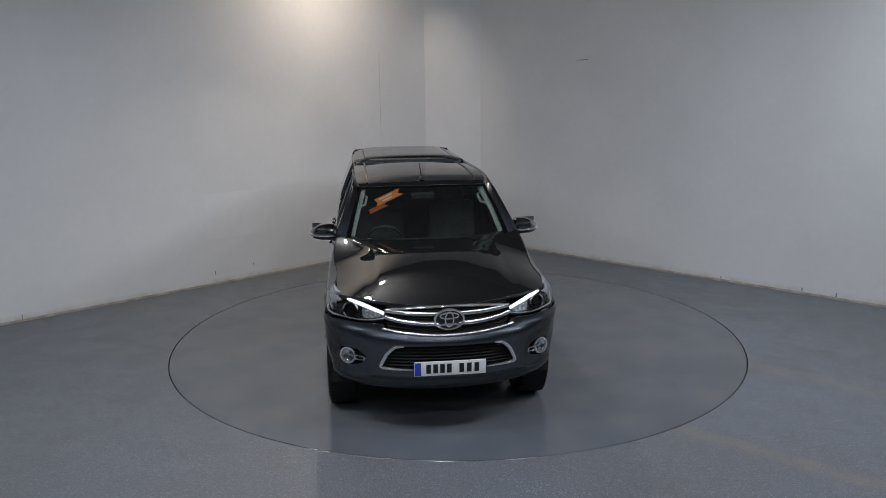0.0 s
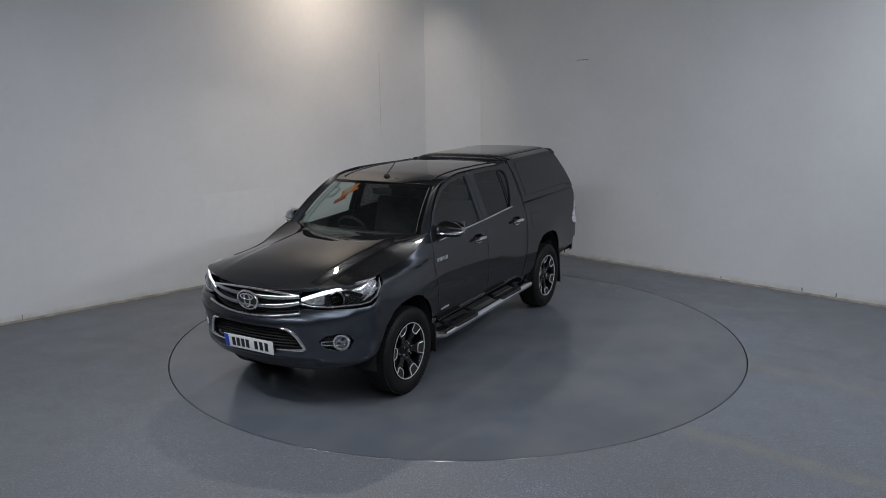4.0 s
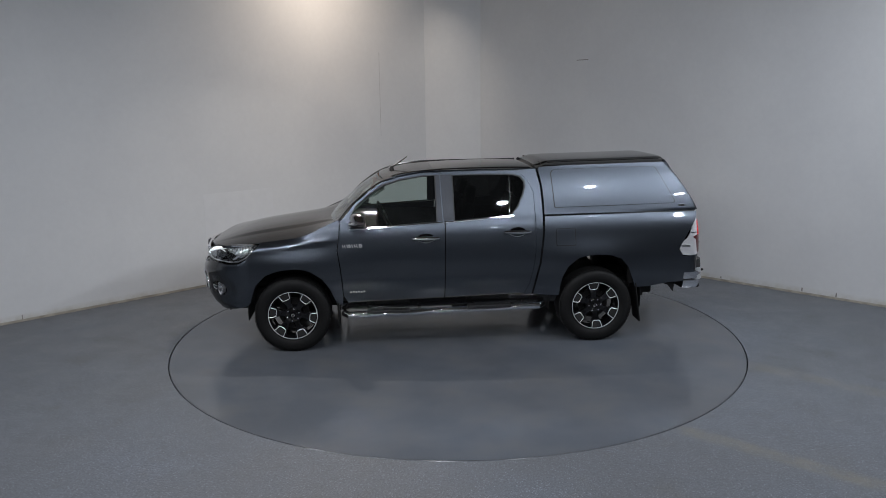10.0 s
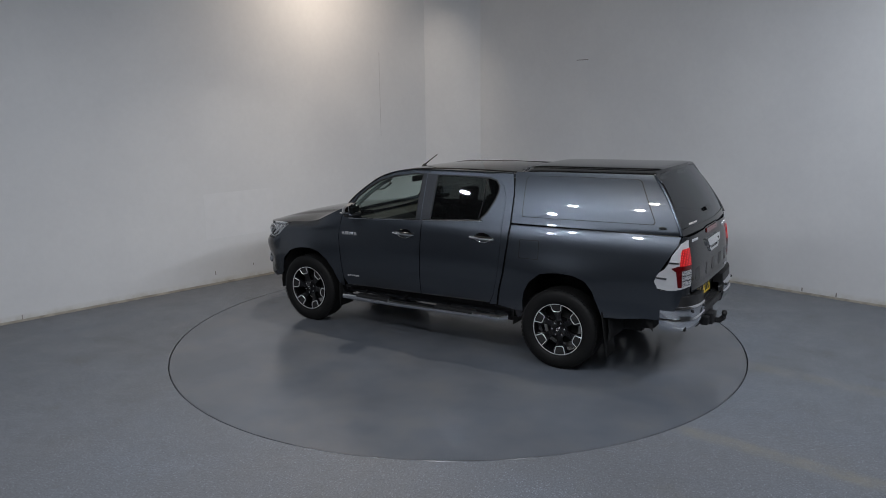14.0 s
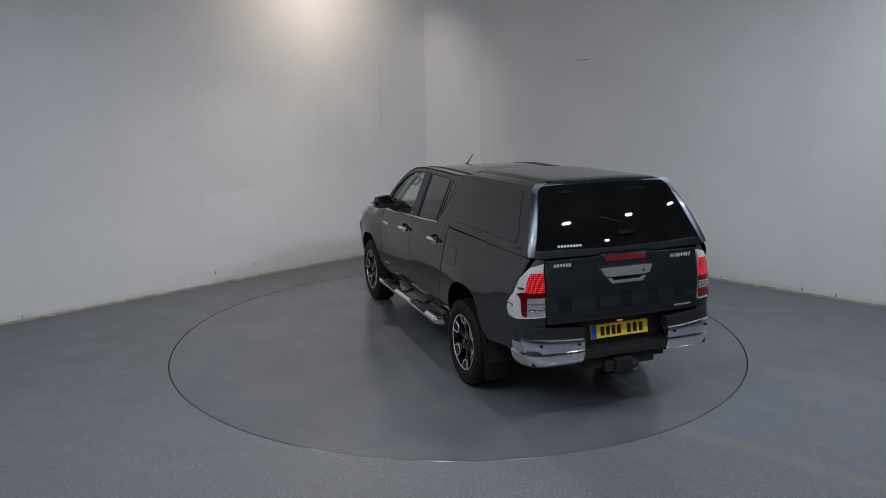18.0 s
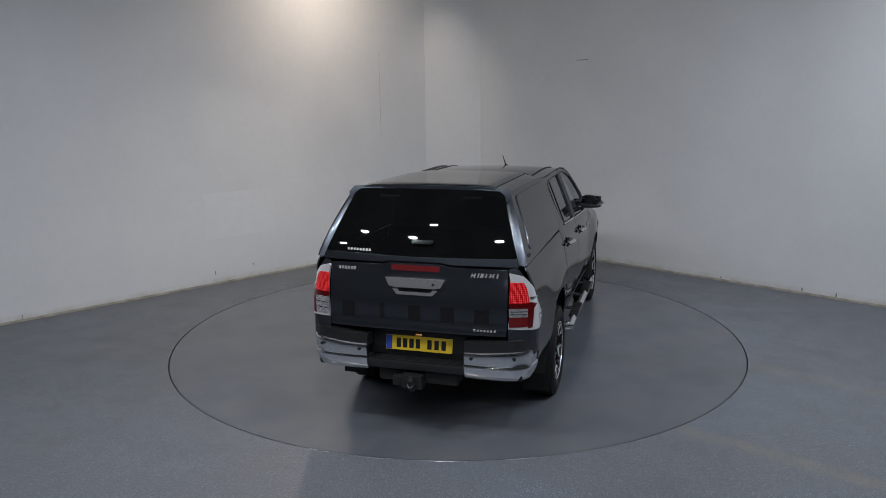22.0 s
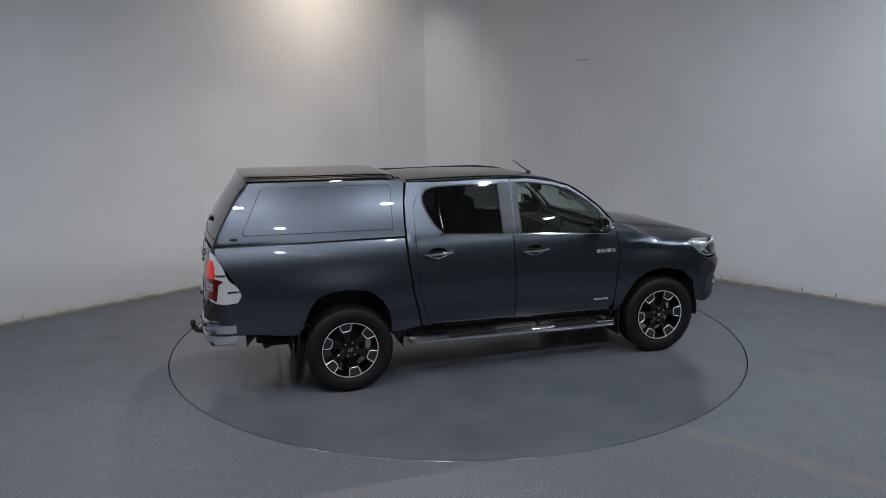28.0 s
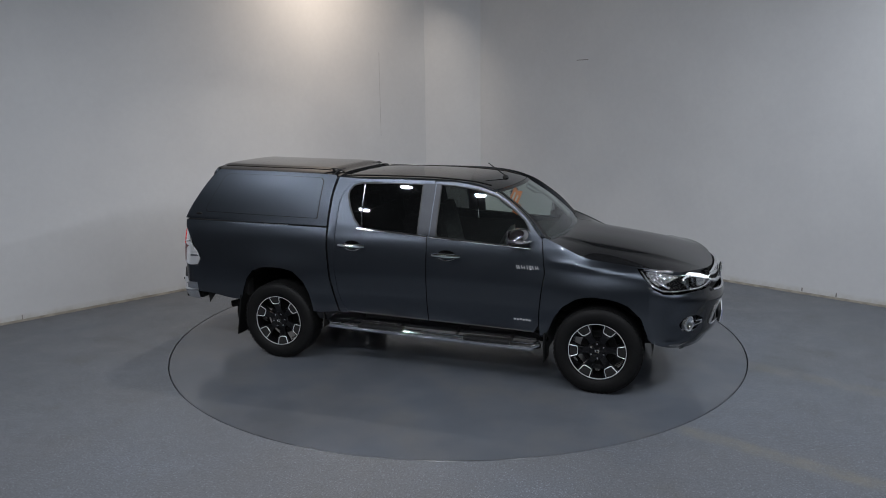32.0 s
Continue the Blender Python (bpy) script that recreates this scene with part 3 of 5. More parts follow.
# ---------------- body panels ----------------
F_ARCH = [(1.962, 0.42), (1.945, 0.56), (1.893, 0.702), (1.788, 0.802), (1.70, 0.836), (1.613, 0.853), (1.50, 0.860), (1.43, 0.853),
          (1.349, 0.828), (1.238, 0.750), (1.162, 0.641), (1.120, 0.530), (1.09, 0.47)]
R_ARCH = [(-1.165, 0.50), (-1.170, 0.60), (-1.190, 0.695), (-1.244, 0.800), (-1.353, 0.890), (-1.45, 0.912), (-1.55, 0.920), (-1.687, 0.912),
          (-1.800, 0.872), (-1.870, 0.789), (-1.919, 0.673), (-1.962, 0.556)]
CAB_END = [(-0.941, 1.786), (-0.983, 1.616), (-0.996, 1.360), (-0.988, 1.133), (-0.953, 0.846), (-0.910, 0.671), (-0.878, 0.520)]
DOOR_END = [(-0.715, 1.764), (-0.800, 1.722), (-0.868, 1.650), (-0.908, 1.553), (-0.917, 1.242), (-0.914, 0.955), (-0.885, 0.760), (-0.850, 0.620), (-0.800, 0.528)]
DOOR_TOP = [(1.025, 1.322), (0.90, 1.468), (0.76, 1.582), (0.62, 1.672), (0.45, 1.722), (0.22, 1.758), (0.03, 1.764)]
LAMP_REAR = [(1.835, 1.108), (1.895, 1.040), (1.945, 0.987)]
belt = curve([(-0.95, 1.336), (-0.68, 1.320), (-0.12, 1.284), (0.45, 1.254), (0.73, 1.238), (1.03, 1.225)])
sill_z = curve([(-0.85, 0.528), (0.0, 0.506), (1.1, 0.482)])
F_WIN = [(0.082, belt(0.06) + 0.012), (0.76, belt(0.76) + 0.010), (0.885, 1.30), (0.925, 1.375), (0.875, 1.455), (0.76, 1.548), (0.62, 1.636), (0.45, 1.688), (0.22, 1.724), (0.088, 1.728)]
R_WIN = [(-0.66, belt(-0.66) + 0.012), (-0.10, belt(-0.10) + 0.012), (-0.095, 1.727), (-0.45, 1.727), (-0.70, 1.722), (-0.775, 1.702), (-0.815, 1.655), (-0.818, 1.60),
         (-0.79, 1.52), (-0.735, 1.41)]


def fender_outline():
    top = [(1.835 - 0.0155 * k, FENDER_TOP(1.835 - 0.0155 * k)) for k in range(51)]
    door_gap = [(1.050, 1.30), (1.072, 1.12), (1.086, 1.028), (1.068, 0.912), (1.055, 0.80), (1.046, 0.707), (1.040, 0.56), (1.042, 0.465)]
    return LAMP_REAR[::-1] + top + door_gap + F_ARCH[::-1][:-1] + [(1.955, 0.50)]


for side in (1, -1):
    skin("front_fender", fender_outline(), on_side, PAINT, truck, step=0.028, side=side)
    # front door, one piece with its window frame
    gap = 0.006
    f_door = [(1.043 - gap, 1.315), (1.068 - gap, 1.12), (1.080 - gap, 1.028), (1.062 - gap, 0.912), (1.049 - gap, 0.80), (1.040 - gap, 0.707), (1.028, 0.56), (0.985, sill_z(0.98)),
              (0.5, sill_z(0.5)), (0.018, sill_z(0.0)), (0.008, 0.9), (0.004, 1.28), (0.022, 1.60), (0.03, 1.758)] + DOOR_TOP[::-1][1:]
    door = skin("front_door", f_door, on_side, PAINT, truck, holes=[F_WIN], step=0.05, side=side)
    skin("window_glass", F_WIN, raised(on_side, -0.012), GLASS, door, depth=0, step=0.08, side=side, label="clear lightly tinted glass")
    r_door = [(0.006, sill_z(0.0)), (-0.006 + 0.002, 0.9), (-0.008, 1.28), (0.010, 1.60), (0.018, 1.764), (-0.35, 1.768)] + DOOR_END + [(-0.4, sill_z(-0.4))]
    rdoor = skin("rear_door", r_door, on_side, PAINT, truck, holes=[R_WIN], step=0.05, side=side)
    skin("window_glass", R_WIN, raised(on_side, -0.012), PRIVACY, rdoor, depth=0, step=0.08, side=side, label="dark privacy glass")
    for d, win in ((door, F_WIN), (rdoor, R_WIN)):
        mx, mz = sum(p[0] for p in win) / len(win), sum(p[1] for p in win) / len(win)
        rim = [(x + 0.013 * (x - mx) / math.hypot(x - mx, z - mz), z + 0.013 * (z - mz) / math.hypot(x - mx, z - mz)) for x, z in win]
        skin("window_seal", rim, on_side, BLACK, d, holes=[win], step=0.05, depth=0.004, side=side, lift=0.002)
    # quarter divider bar and window surrounds
    tube("divider_bar", mirrored([on_side(x, z) for x, z in ((-0.655, 1.335), (-0.672, 1.5), (-0.668, 1.715))], side), 0.006, GLOSSBLACK, rdoor, 8)
    skin("pillar_cover", [(0.012, belt(0) + 0.015), (-0.088, belt(-0.1) + 0.015), (-0.083, 1.735), (0.03, 1.735)], on_side, PILLAR, rdoor, step=0.08, depth=0.004, side=side, lift=0.003)
    skin("pillar_cover", [(0.072, belt(0) + 0.013), (0.022, belt(0) + 0.014), (0.040, 1.735), (0.080, 1.735)], on_side, PILLAR, door, step=0.08, depth=0.004, side=side, lift=0.003)
    skin("window_channel", [(0.084, belt(0) + 0.012), (0.072, belt(0) + 0.012), (0.080, 1.730), (0.090, 1.730)], on_side, BLACK, door, step=0.08, depth=0.003, side=side, lift=0.002)
    for d, x0, x1 in ((door, 0.02, 0.95), (rdoor, -0.70, -0.002)):
        pts = [on_side(x0 + (x1 - x0) * k / 10, belt(x0 + (x1 - x0) * k / 10) + 0.002) for k in range(11)]
        tube("belt_strip", mirrored(pts, side), 0.009, CHROME, d, 8, label="bright chrome belt strip")
    for d, x0, x1 in ((door, 0.03, 0.97), (rdoor, -0.76, -0.005)):
        pts = [on_side(x0 + (x1 - x0) * k / 8, sill_z(x0 + (x1 - x0) * k / 8) + 0.006) for k in range(9)]
        tube("door_foot_strip", mirrored(pts, side), 0.005, BLACK, d, 6)
    for d, hx, hz in ((door, 0.195, 1.128), (rdoor, -0.730, 1.168)):
        lift = half_width(hx, hz)
        # recess, grip and lock cap of the handle
        bm = bmesh.new()
        add_lathe(bm, [(0.0, -0.004), (0.05, -0.001), (0.066, 0.003)], 24)
        for v in bm.verts:
            v.co = Vector((v.co.x * 1.30 + hx, (v.co.y + lift + 0.002) * side, v.co.z * 0.72 + hz))
        bmesh.ops.recalc_face_normals(bm, faces=bm.faces)
        part("handle_recess", bm, GLOSSBLACK, d)
        pts = [(hx + 0.130 - 0.26 * k / 10, (lift + 0.006 + 0.040 * math.sin(math.pi * (0.12 + 0.76 * k / 10))) * side, hz + 0.004 * math.sin(math.pi * k / 10)) for k in range(11)]
        tube("door_handle", pts, [0.013 + 0.011 * math.sin(math.pi * (0.1 + 0.8 * k / 10)) for k in range(11)], CHROME, d, 12, 0.9, "chrome pull handle")
        lip = [(hx + 0.085 - 0.17 * k / 8, (half_width(hx, hz - 0.045) + 0.002) * side, hz - 0.020 - 0.026 * math.sin(math.pi * k / 8)) for k in range(9)]
        tube("recess_lip", lip, 0.005, CHROME, d, 8)
    # side badges: small bright blocks of a model name
    bm = bmesh.new()
    for k, w in ((0, 0.008), (0.8, 0.008), (1.75, 0.010), (2.6, 0.024), (3.65, 0.009), (4.6, 0.008), (5.5, 0.008), (6.55, 0.014), (7.2, 0.010)):
        x = 1.022 - 0.0255 * k
        add_box(bm, (x, (half_width(x, 1.068) + 0.003) * side, 1.068), (w, 0.006, 0.036), 0.002, Matrix.Rotation(radians(14 * side), 3, "Y"))
    for x in (1.012, 0.893):
        add_box(bm, (x, (half_width(x, 1.068) + 0.003) * side, 1.064), (0.018, 0.005, 0.008), 0.001)
    part("side_badge", bm, BADGE, door, "small bright metal badge")
    bm = bmesh.new()
    for k in range(6):
        x = 0.955 - 0.026 * k
        add_box(bm, (x, (half_width(x, 0.598) + 0.002) * side, 0.598 + (0.004 if k % 2 else 0)), (0.020, 0.004, 0.016), 0.001)
    part("side_badge", bm, BADGE, door)
    # cab corner behind the rear door
    corner = CAB_END + [(-0.800, 0.512)] + [(x - 0.006, z) for x, z in DOOR_END[::-1][1:]]
    skin("cab_corner", corner, on_side, PAINT, truck, step=0.05, side=side)
    # roof rail and front pillar: a strip from the door frame to the roof and the screen
    outer = [(1.040, 1.330), (0.912, 1.478), (0.770, 1.593), (0.628, 1.682), (0.455, 1.731), (0.22, 1.764), (0.03, 1.769), (-0.35, 1.772), (-0.70, 1.771), (-0.85, 1.775), (-0.945, 1.780)]
    inner = [on_screen(1.0, 0.04), on_screen(1.0, 0.30), on_screen(1.0, 0.60), on_screen(1.0, 0.86), on_roof(0.46, 0.622), on_roof(0.22, 0.628), on_roof(0.03, 0.63), on_roof(-0.35, 0.63),
             on_roof(-0.70, 0.63), on_roof(-0.86, 0.63), on_roof(-0.95, 0.63)]
    bm = bmesh.new()
    rows = []
    for (x, z), p in zip(outer, inner):
        a, b = Vector(on_side(x, z)), Vector(p)
        out = (Vector((0.25, 0.7, 0.7)) if x > 0.5 else Vector((0, 0.6, 0.8)))
        rows.append([a.lerp(b, k / 5) + out * 0.016 * math.sin(math.pi * k / 5) for k in range(6)])
    grid = [[bm.verts.new((v.x, v.y * side, v.z)) for v in r] for r in rows]
    for r0, r1 in zip(grid, grid[1:]):
        for k in range(5):
            bm.faces.new((r0[k], r0[k + 1], r1[k + 1], r1[k]))
    bmesh.ops.recalc_face_normals(bm, faces=bm.faces)
    bmesh.ops.subdivide_edges(bm, edges=bm.edges, cuts=2, smooth=0.6, use_grid_fill=True)
    if sum(f.normal.z for f in bm.faces) < 0:
        bmesh.ops.reverse_faces(bm, faces=bm.faces)
    part("roof_rail", bm, PAINT, truck)
    # sill between the wheels
    sill = [(1.10, 0.40), (1.085, 0.462)] + [(x, sill_z(x) - 0.008) for x in (0.98, 0.5, 0.0, -0.5, -0.80)] + [(-1.15, 0.49), (-1.12, 0.42)]
    skin("sill", sill, raised(on_side, -0.012), GLOSSBLACK, truck, step=0.07, side=side, depth=0.05)
    # load bed side
    bed = [(x - 0.022, z) for x, z in CAB_END if z < 1.33]
    bed = [(-1.016, 1.312)] + bed + [(-1.10, 0.495)] + R_ARCH + [(-2.12, 0.565), (-2.323, 0.60), (-2.47, 0.605), (-2.47, 0.86), (-2.442, 0.885), (-2.408, 0.945), (-2.45, 1.03), (-2.535, 1.175), (-2.585, 1.262), (-2.60, 1.33), (-1.8, 1.322)]
    bedside = skin("bed_side", bed, on_side, PAINT, truck, step=0.05, side=side)
    if side == 1:
        flap = smooth_loop([(-1.130, 1.182), (-1.318, 1.187), (-1.324, 1.022), (-1.132, 1.020)], 2)
        skin("fuel_flap", flap, on_side, PAINT, bedside, step=0.06, depth=0.004, lift=0.0025)
        flap_in = smooth_loop([(-1.124, 1.188), (-1.324, 1.193), (-1.330, 1.016), (-1.126, 1.014)], 2)
        skin("flap_seam", flap_in, on_side, BLACK, bedside, step=0.08, depth=0, lift=0.0012)
    # arch liners and mud flaps
    for cx, cz, nm in ((AX_F, 0.40, "front"), (AX_R, 0.42, "rear")):
        bm = bmesh.new()
        rad = 0.475 if nm == "front" else 0.515
        a = [[bm.verts.new((cx + rad * math.cos(t) * 0.94, y * side, cz + rad * math.sin(t))) for t in (math.pi * k / 16 * 1.1 - 0.15 for k in range(17))] for y in (0.30, 0.86)]
        for k in range(16):
            bm.faces.new((a[0][k], a[0][k + 1], a[1][k + 1], a[1][k]))
        part("arch_liner", bm, DARK, truck)
    flap_x = -1.975
    bm = bmesh.new()
    add_box(bm, (0, 0, 0), (0.014, 0.22, 0.42), 0.006, Matrix.Rotation(radians(8), 3, "Y"))
    for v in bm.verts:
        v.co += Vector((flap_x - 0.015, 0.775 * side, 0.40))
    part("mud_flap", bm, RUBBER, truck)
    bm = bmesh.new()
    add_box(bm, (1.085, 0.775 * side, 0.36), (0.016, 0.22, 0.26), 0.006)
    part("mud_flap", bm, RUBBER, truck)
    # side step: a bright bar with tread pads and brackets
    y = 0.915 * side
    stp = [(1.03, y * 0.93, 0.378), (0.985, y, 0.372), (0.6, y, 0.376), (0.2, y, 0.384), (-0.3, y, 0.394), (-0.7, y, 0.404), (-0.945, y, 0.410), (-0.99, y * 0.93, 0.414)]
    run = tube("side_step", stp, 0.036, CHROME, truck, 16, label="polished steel tube side step")
    for x0, x1 in ((0.80, 0.37), (-0.21, -0.66)):
        bm = bmesh.new()
        zz = 0.384 - 0.02 * (x0 + x1) / 2
        add_box(bm, ((x0 + x1) / 2, y - 0.006 * side, zz + 0.032), (x0 - x1, 0.088, 0.034), 0.012)
        for k in range(9):
            add_box(bm, ((x0 + x1) / 2 + (x0 - x1) * (k - 4) / 10, y - 0.006 * side, zz + 0.050), (0.012, 0.07, 0.006), 0.002)
        part("tread_pad", bm, BLACK, run, "ribbed black tread pad")
    for x0, x1 in ((0.96, 0.84), (-0.82, -0.95)):
        bm = bmesh.new()
        for k in range(12):
            add_box(bm, (x0 + (x1 - x0) * (k % 6) / 5, y + (0.012 if k < 6 else -0.012) * side, 0.384 - 0.02 * x0 + 0.035), (0.012, 0.010, 0.008), 0.003)
        part("tread_studs", bm, CHROME, run, "raised studs on the step's end")
    for x in (0.78, 0.27, -0.28, -0.80):
        tube("bracket", [(x, y, 0.385), (x, y * 0.86, 0.40), (x, y * 0.72, 0.45)], 0.018, BLACK, run, 8)
    # mirror
    arm = tube("door_mirror", [(0.905, 0.800 * side, 1.262), (0.885, 0.86 * side, 1.268), (0.872, 0.91 * side, 1.285)], [0.034, 0.030, 0.034], BLACK, truck, 12, 0.6, "door mirror with chrome cap")
    bm = bmesh.new()
    bmesh.ops.create_uvsphere(bm, u_segments=32, v_segments=20, radius=1)
    sgn = lambda t, p: math.copysign(abs(t) ** p, t)
    for v in bm.verts:
        c = v.co.copy()
        out = 0.5 + 0.5 * c.y
        k = 1.12 - 0.52 * out ** 1.6
        front = sgn(c.x, 0.85) * 0.100 * (1.0 - 0.35 * out) if c.x > 0 else sgn(c.x, 0.35) * 0.060
        up = sgn(c.z, 0.85) * 0.090 * k if c.z > 0 else sgn(c.z, 0.6) * 0.022
        v.co = Vector((0.872 + front - 0.035 * out * out, (0.918 + sgn(c.y, 0.8) * 0.128) * side, 1.318 + up))
    part("cap", bm, DARKCHROME, arm, "chrome mirror cap")
    bm = bmesh.new()
    bmesh.ops.create_uvsphere(bm, u_segments=28, v_segments=14, radius=1)
    for v in bm.verts:
        c = v.co.copy()
        out = 0.5 + 0.5 * c.y
        v.co = Vector((0.868 + sgn(c.x, 0.7) * 0.088 * (1 - 0.3 * out) - 0.03 * out * out, (0.905 + sgn(c.y, 0.8) * 0.125) * side, 1.286 + sgn(c.z, 0.7) * 0.034 * (1 - 0.35 * out)))
    part("lower_shell", bm, BLACK, arm)
    tube("indicator", [(0.962, 0.835 * side, 1.303), (0.966, 0.89 * side, 1.302), (0.945, 0.965 * side, 1.304), (0.905, 1.025 * side, 1.310), (0.868, 1.046 * side, 1.316)], [0.005, 0.008, 0.010, 0.014, 0.010], LAMPCHROME, arm, 8, label="bright indicator strip")
    bm = bmesh.new()
    add_box(bm, (0.800, 0.935 * side, 1.342), (0.006, 0.190, 0.115), 0.002, Matrix.Rotation(radians(6 * side), 3, "Z"))
    part("mirror_glass", bm, plain("mirror_silver", (0.8, 0.82, 0.84), 0.02, 1.0, 0.01) if side == 1 else bpy.data.materials["mirror_silver"], arm)

# ---------------- bonnet, screen, roof ----------------
nose_edge = [(WRAP_X + 0.485 * (1 - (y / 0.865) ** WRAP_P) ** (1 / WRAP_P), y) for y in (0.735, 0.66, 0.55, 0.40, 0.2, 0.0)]
half = [(1.135, 0.0), (1.125, 0.25), (1.095, 0.45), (1.045, 0.62), (1.015, 0.735)] + [(x, bonnet_edge(x)) for x in (1.05, 1.15, 1.25, 1.35, 1.5, 1.65, 1.85)] + [(2.05, bonnet_edge(1.85) - 0.008), (2.17, 0.778)] + nose_edge
outline = half + [(x, -y) for x, y in half[::-1][1:-1]]
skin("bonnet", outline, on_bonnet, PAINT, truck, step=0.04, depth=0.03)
skin("cowl", [(1.20, 0.0), (1.18, 0.35), (1.10, 0.66), (1.0, 0.72), (0.95, 0.70), (0.95, -0.70), (1.0, -0.72), (1.10, -0.66), (1.18, -0.35)],
     lambda x, y: (x, y, on_bonnet(x, y)[2] - 0.035), BLACK, truck, step=0.1, depth=0)
skin("windscreen", [(-0.99, 0.0), (0.99, 0.0), (0.99, 0.99), (-0.99, 0.99)], on_screen, GLASS, truck, step=0.09, depth=0, label="clear windscreen glass with dark edge band")
for a in ([(-1.0, -0.03), (1.0, -0.03), (0.95, 0.055), (-0.95, 0.055)], [(-1.0, 0.955), (1.0, 0.955), (1.0, 1.0), (-1.0, 1.0)],
          [(-1.0, 0.0), (-0.945, 0.0), (-0.955, 0.98), (-1.0, 0.98)], [(1.0, 0.0), (0.945, 0.0), (0.955, 0.98), (1.0, 0.98)]):
    skin("screen_edge_band", a, on_screen, GLOSSBLACK, truck, step=0.09, depth=0, lift=0.002)
for y0, y1 in ((-0.62, 0.02), (0.02, 0.62)):
    p = [on_screen(u, v) for u, v in ((y0 / 0.72, 0.010), ((y0 + y1) / 1.44, 0.022), (y1 / 0.72, 0.018))]
    arm = tube("wiper", [Vector(q) + Vector((0.006, 0, 0.007)) for q in p], 0.006, DARK, truck, 8)
    tube("wiper_arm", [Vector(on_screen(y0 / 0.72, -0.03)) + Vector((0.03, 0, 0.012)), Vector(p[1]) + Vector((0.014, 0, 0.022))], 0.006, DARK, arm, 8)
roof_half = [(0.655, 0.0), (0.645, 0.25), (0.605, 0.50), (0.575, 0.585), (0.46, 0.615), (0.2, 0.624), (-0.4, 0.627), (-0.95, 0.625), (-0.955, 0.4), (-0.96, 0.0)]
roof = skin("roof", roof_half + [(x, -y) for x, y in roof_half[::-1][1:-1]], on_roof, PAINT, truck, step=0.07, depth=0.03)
for s in (1, -1):
    pts = [Vector(on_roof(0.52 - 1.44 * k / 14, 0.515 * s)) + Vector((0, 0, 0.003)) for k in range(15)]
    tube("roof_moulding", pts, 0.010, BLACK, roof, 8, 0.5, "thin black roof moulding")
base = Vector(on_roof(0.512, 0.0))
ant = lathe("antenna", [(0.0, 0.03), (0.016, 0.026), (0.026, 0.010), (0.034, 0.0)], BLACK, truck, 16, Matrix.Translation(base) @ Matrix.Rotation(radians(90), 4, "X"), label="short black roof antenna leaning back")
tube("mast", [base + Vector((0, 0, 0.018)), Vector((0.341, 0, 1.875))], [0.007, 0.0045], BLACK, ant, 8)

# cab rear wall and the dark shell behind the panels
bm = bmesh.new()
ring = [(half_width(-0.955, z) - 0.03, z) for z in (0.55, 0.75, 0.95, 1.15, 1.30, 1.45, 1.60, 1.72)] + [(0.55, 1.77)]
bm.faces.new([bm.verts.new((-0.955, y, z)) for y, z in ring + [(-y, z) for y, z in ring[::-1]]])
part("cab_rear_wall", bm, DARK, truck, smooth=False)
bm = bmesh.new()
xs = [-2.40, -2.0, -1.6, -1.2, -0.9, -0.5, 0.0, 0.5, 0.9, 1.0]
for s in (1, -1):
    prev = None
    for x in xs:
        col = [bm.verts.new((x, (half_width(x, z) - 0.045) * s, z)) for z in ((0.95, 1.10, 1.20) if (abs(x - AX_F) < 0.5 or abs(x - AX_R) < 0.55) else (0.47, 0.80, 1.20))]
        if prev:
            for k in range(2):
                bm.faces.new((prev[k], prev[k + 1], col[k + 1], col[k]))
        prev = col
part("inner_shell", bm, DARK, truck)
chassis = box("chassis", (-0.15, 0, 0.47), (4.30, 0.86, 0.20), DARK, truck, 0.03)
box("cabin_floor", (0.05, 0, 0.56), (1.98, 1.62, 0.08), DARK, truck, 0.01)
box("bed_floor", (-1.80, 0, 0.98), (1.55, 1.50, 0.04), DARK, truck, 0.01)
box("engine_bay_liner", (1.60, 0, 0.82), (1.05, 1.10, 0.42), DARK, truck, 0.02)
for s in (1, -1):
    tube("axle", [(AX_F, 0.1 * s, 0.37), (AX_F, 0.80 * s, 0.375)], 0.045, DARK, chassis, 10)
    tube("axle", [(AX_R, 0.0, 0.37), (AX_R, 0.80 * s, 0.375)], 0.06, DARK, chassis, 10)
    box("frame_rail", (0.0, 0.40 * s, 0.42), (4.4, 0.09, 0.15), DARK, chassis, 0.015)
# Guessed underbody parts, added as dark fill to close bright gaps below the tail.
lathe("spare_wheel", [(0.0, 0.06), (0.20, 0.06), (0.23, 0.10), (0.34, 0.10), (0.37, 0.06), (0.37, -0.06), (0.34, -0.10), (0.0, -0.10)], RUBBER, truck, 40,
              Matrix.Translation((-2.13, 0.0, 0.62)) @ Matrix.Rotation(radians(90), 4, "X"), label="spare wheel slung under the bed")
for s in (1, -1):
    box("leaf_spring", (-1.58, 0.50 * s, 0.50), (1.20, 0.07, 0.05), DARK, chassis, 0.012)
    box("tail_gap_filler", (-2.18, 0.74 * s, 0.72), (0.52, 0.10, 0.30), DARK, chassis, 0.03)
box("fuel_tank", (-0.55, 0.42, 0.42), (0.95, 0.46, 0.24), DARK, chassis, 0.05)
tube("exhaust_pipe", [(0.6, -0.35, 0.36), (-0.9, -0.45, 0.38), (-1.25, -0.50, 0.55), (-1.85, -0.52, 0.52), (-2.25, -0.62, 0.42)], 0.035, DARK, chassis, 12)
tube("silencer", [(-0.35, -0.42, 0.37), (-0.40, -0.42, 0.37), (-0.85, -0.45, 0.38), (-0.90, -0.45, 0.38)], [0.04, 0.10, 0.10, 0.04], DARK, chassis, 16)
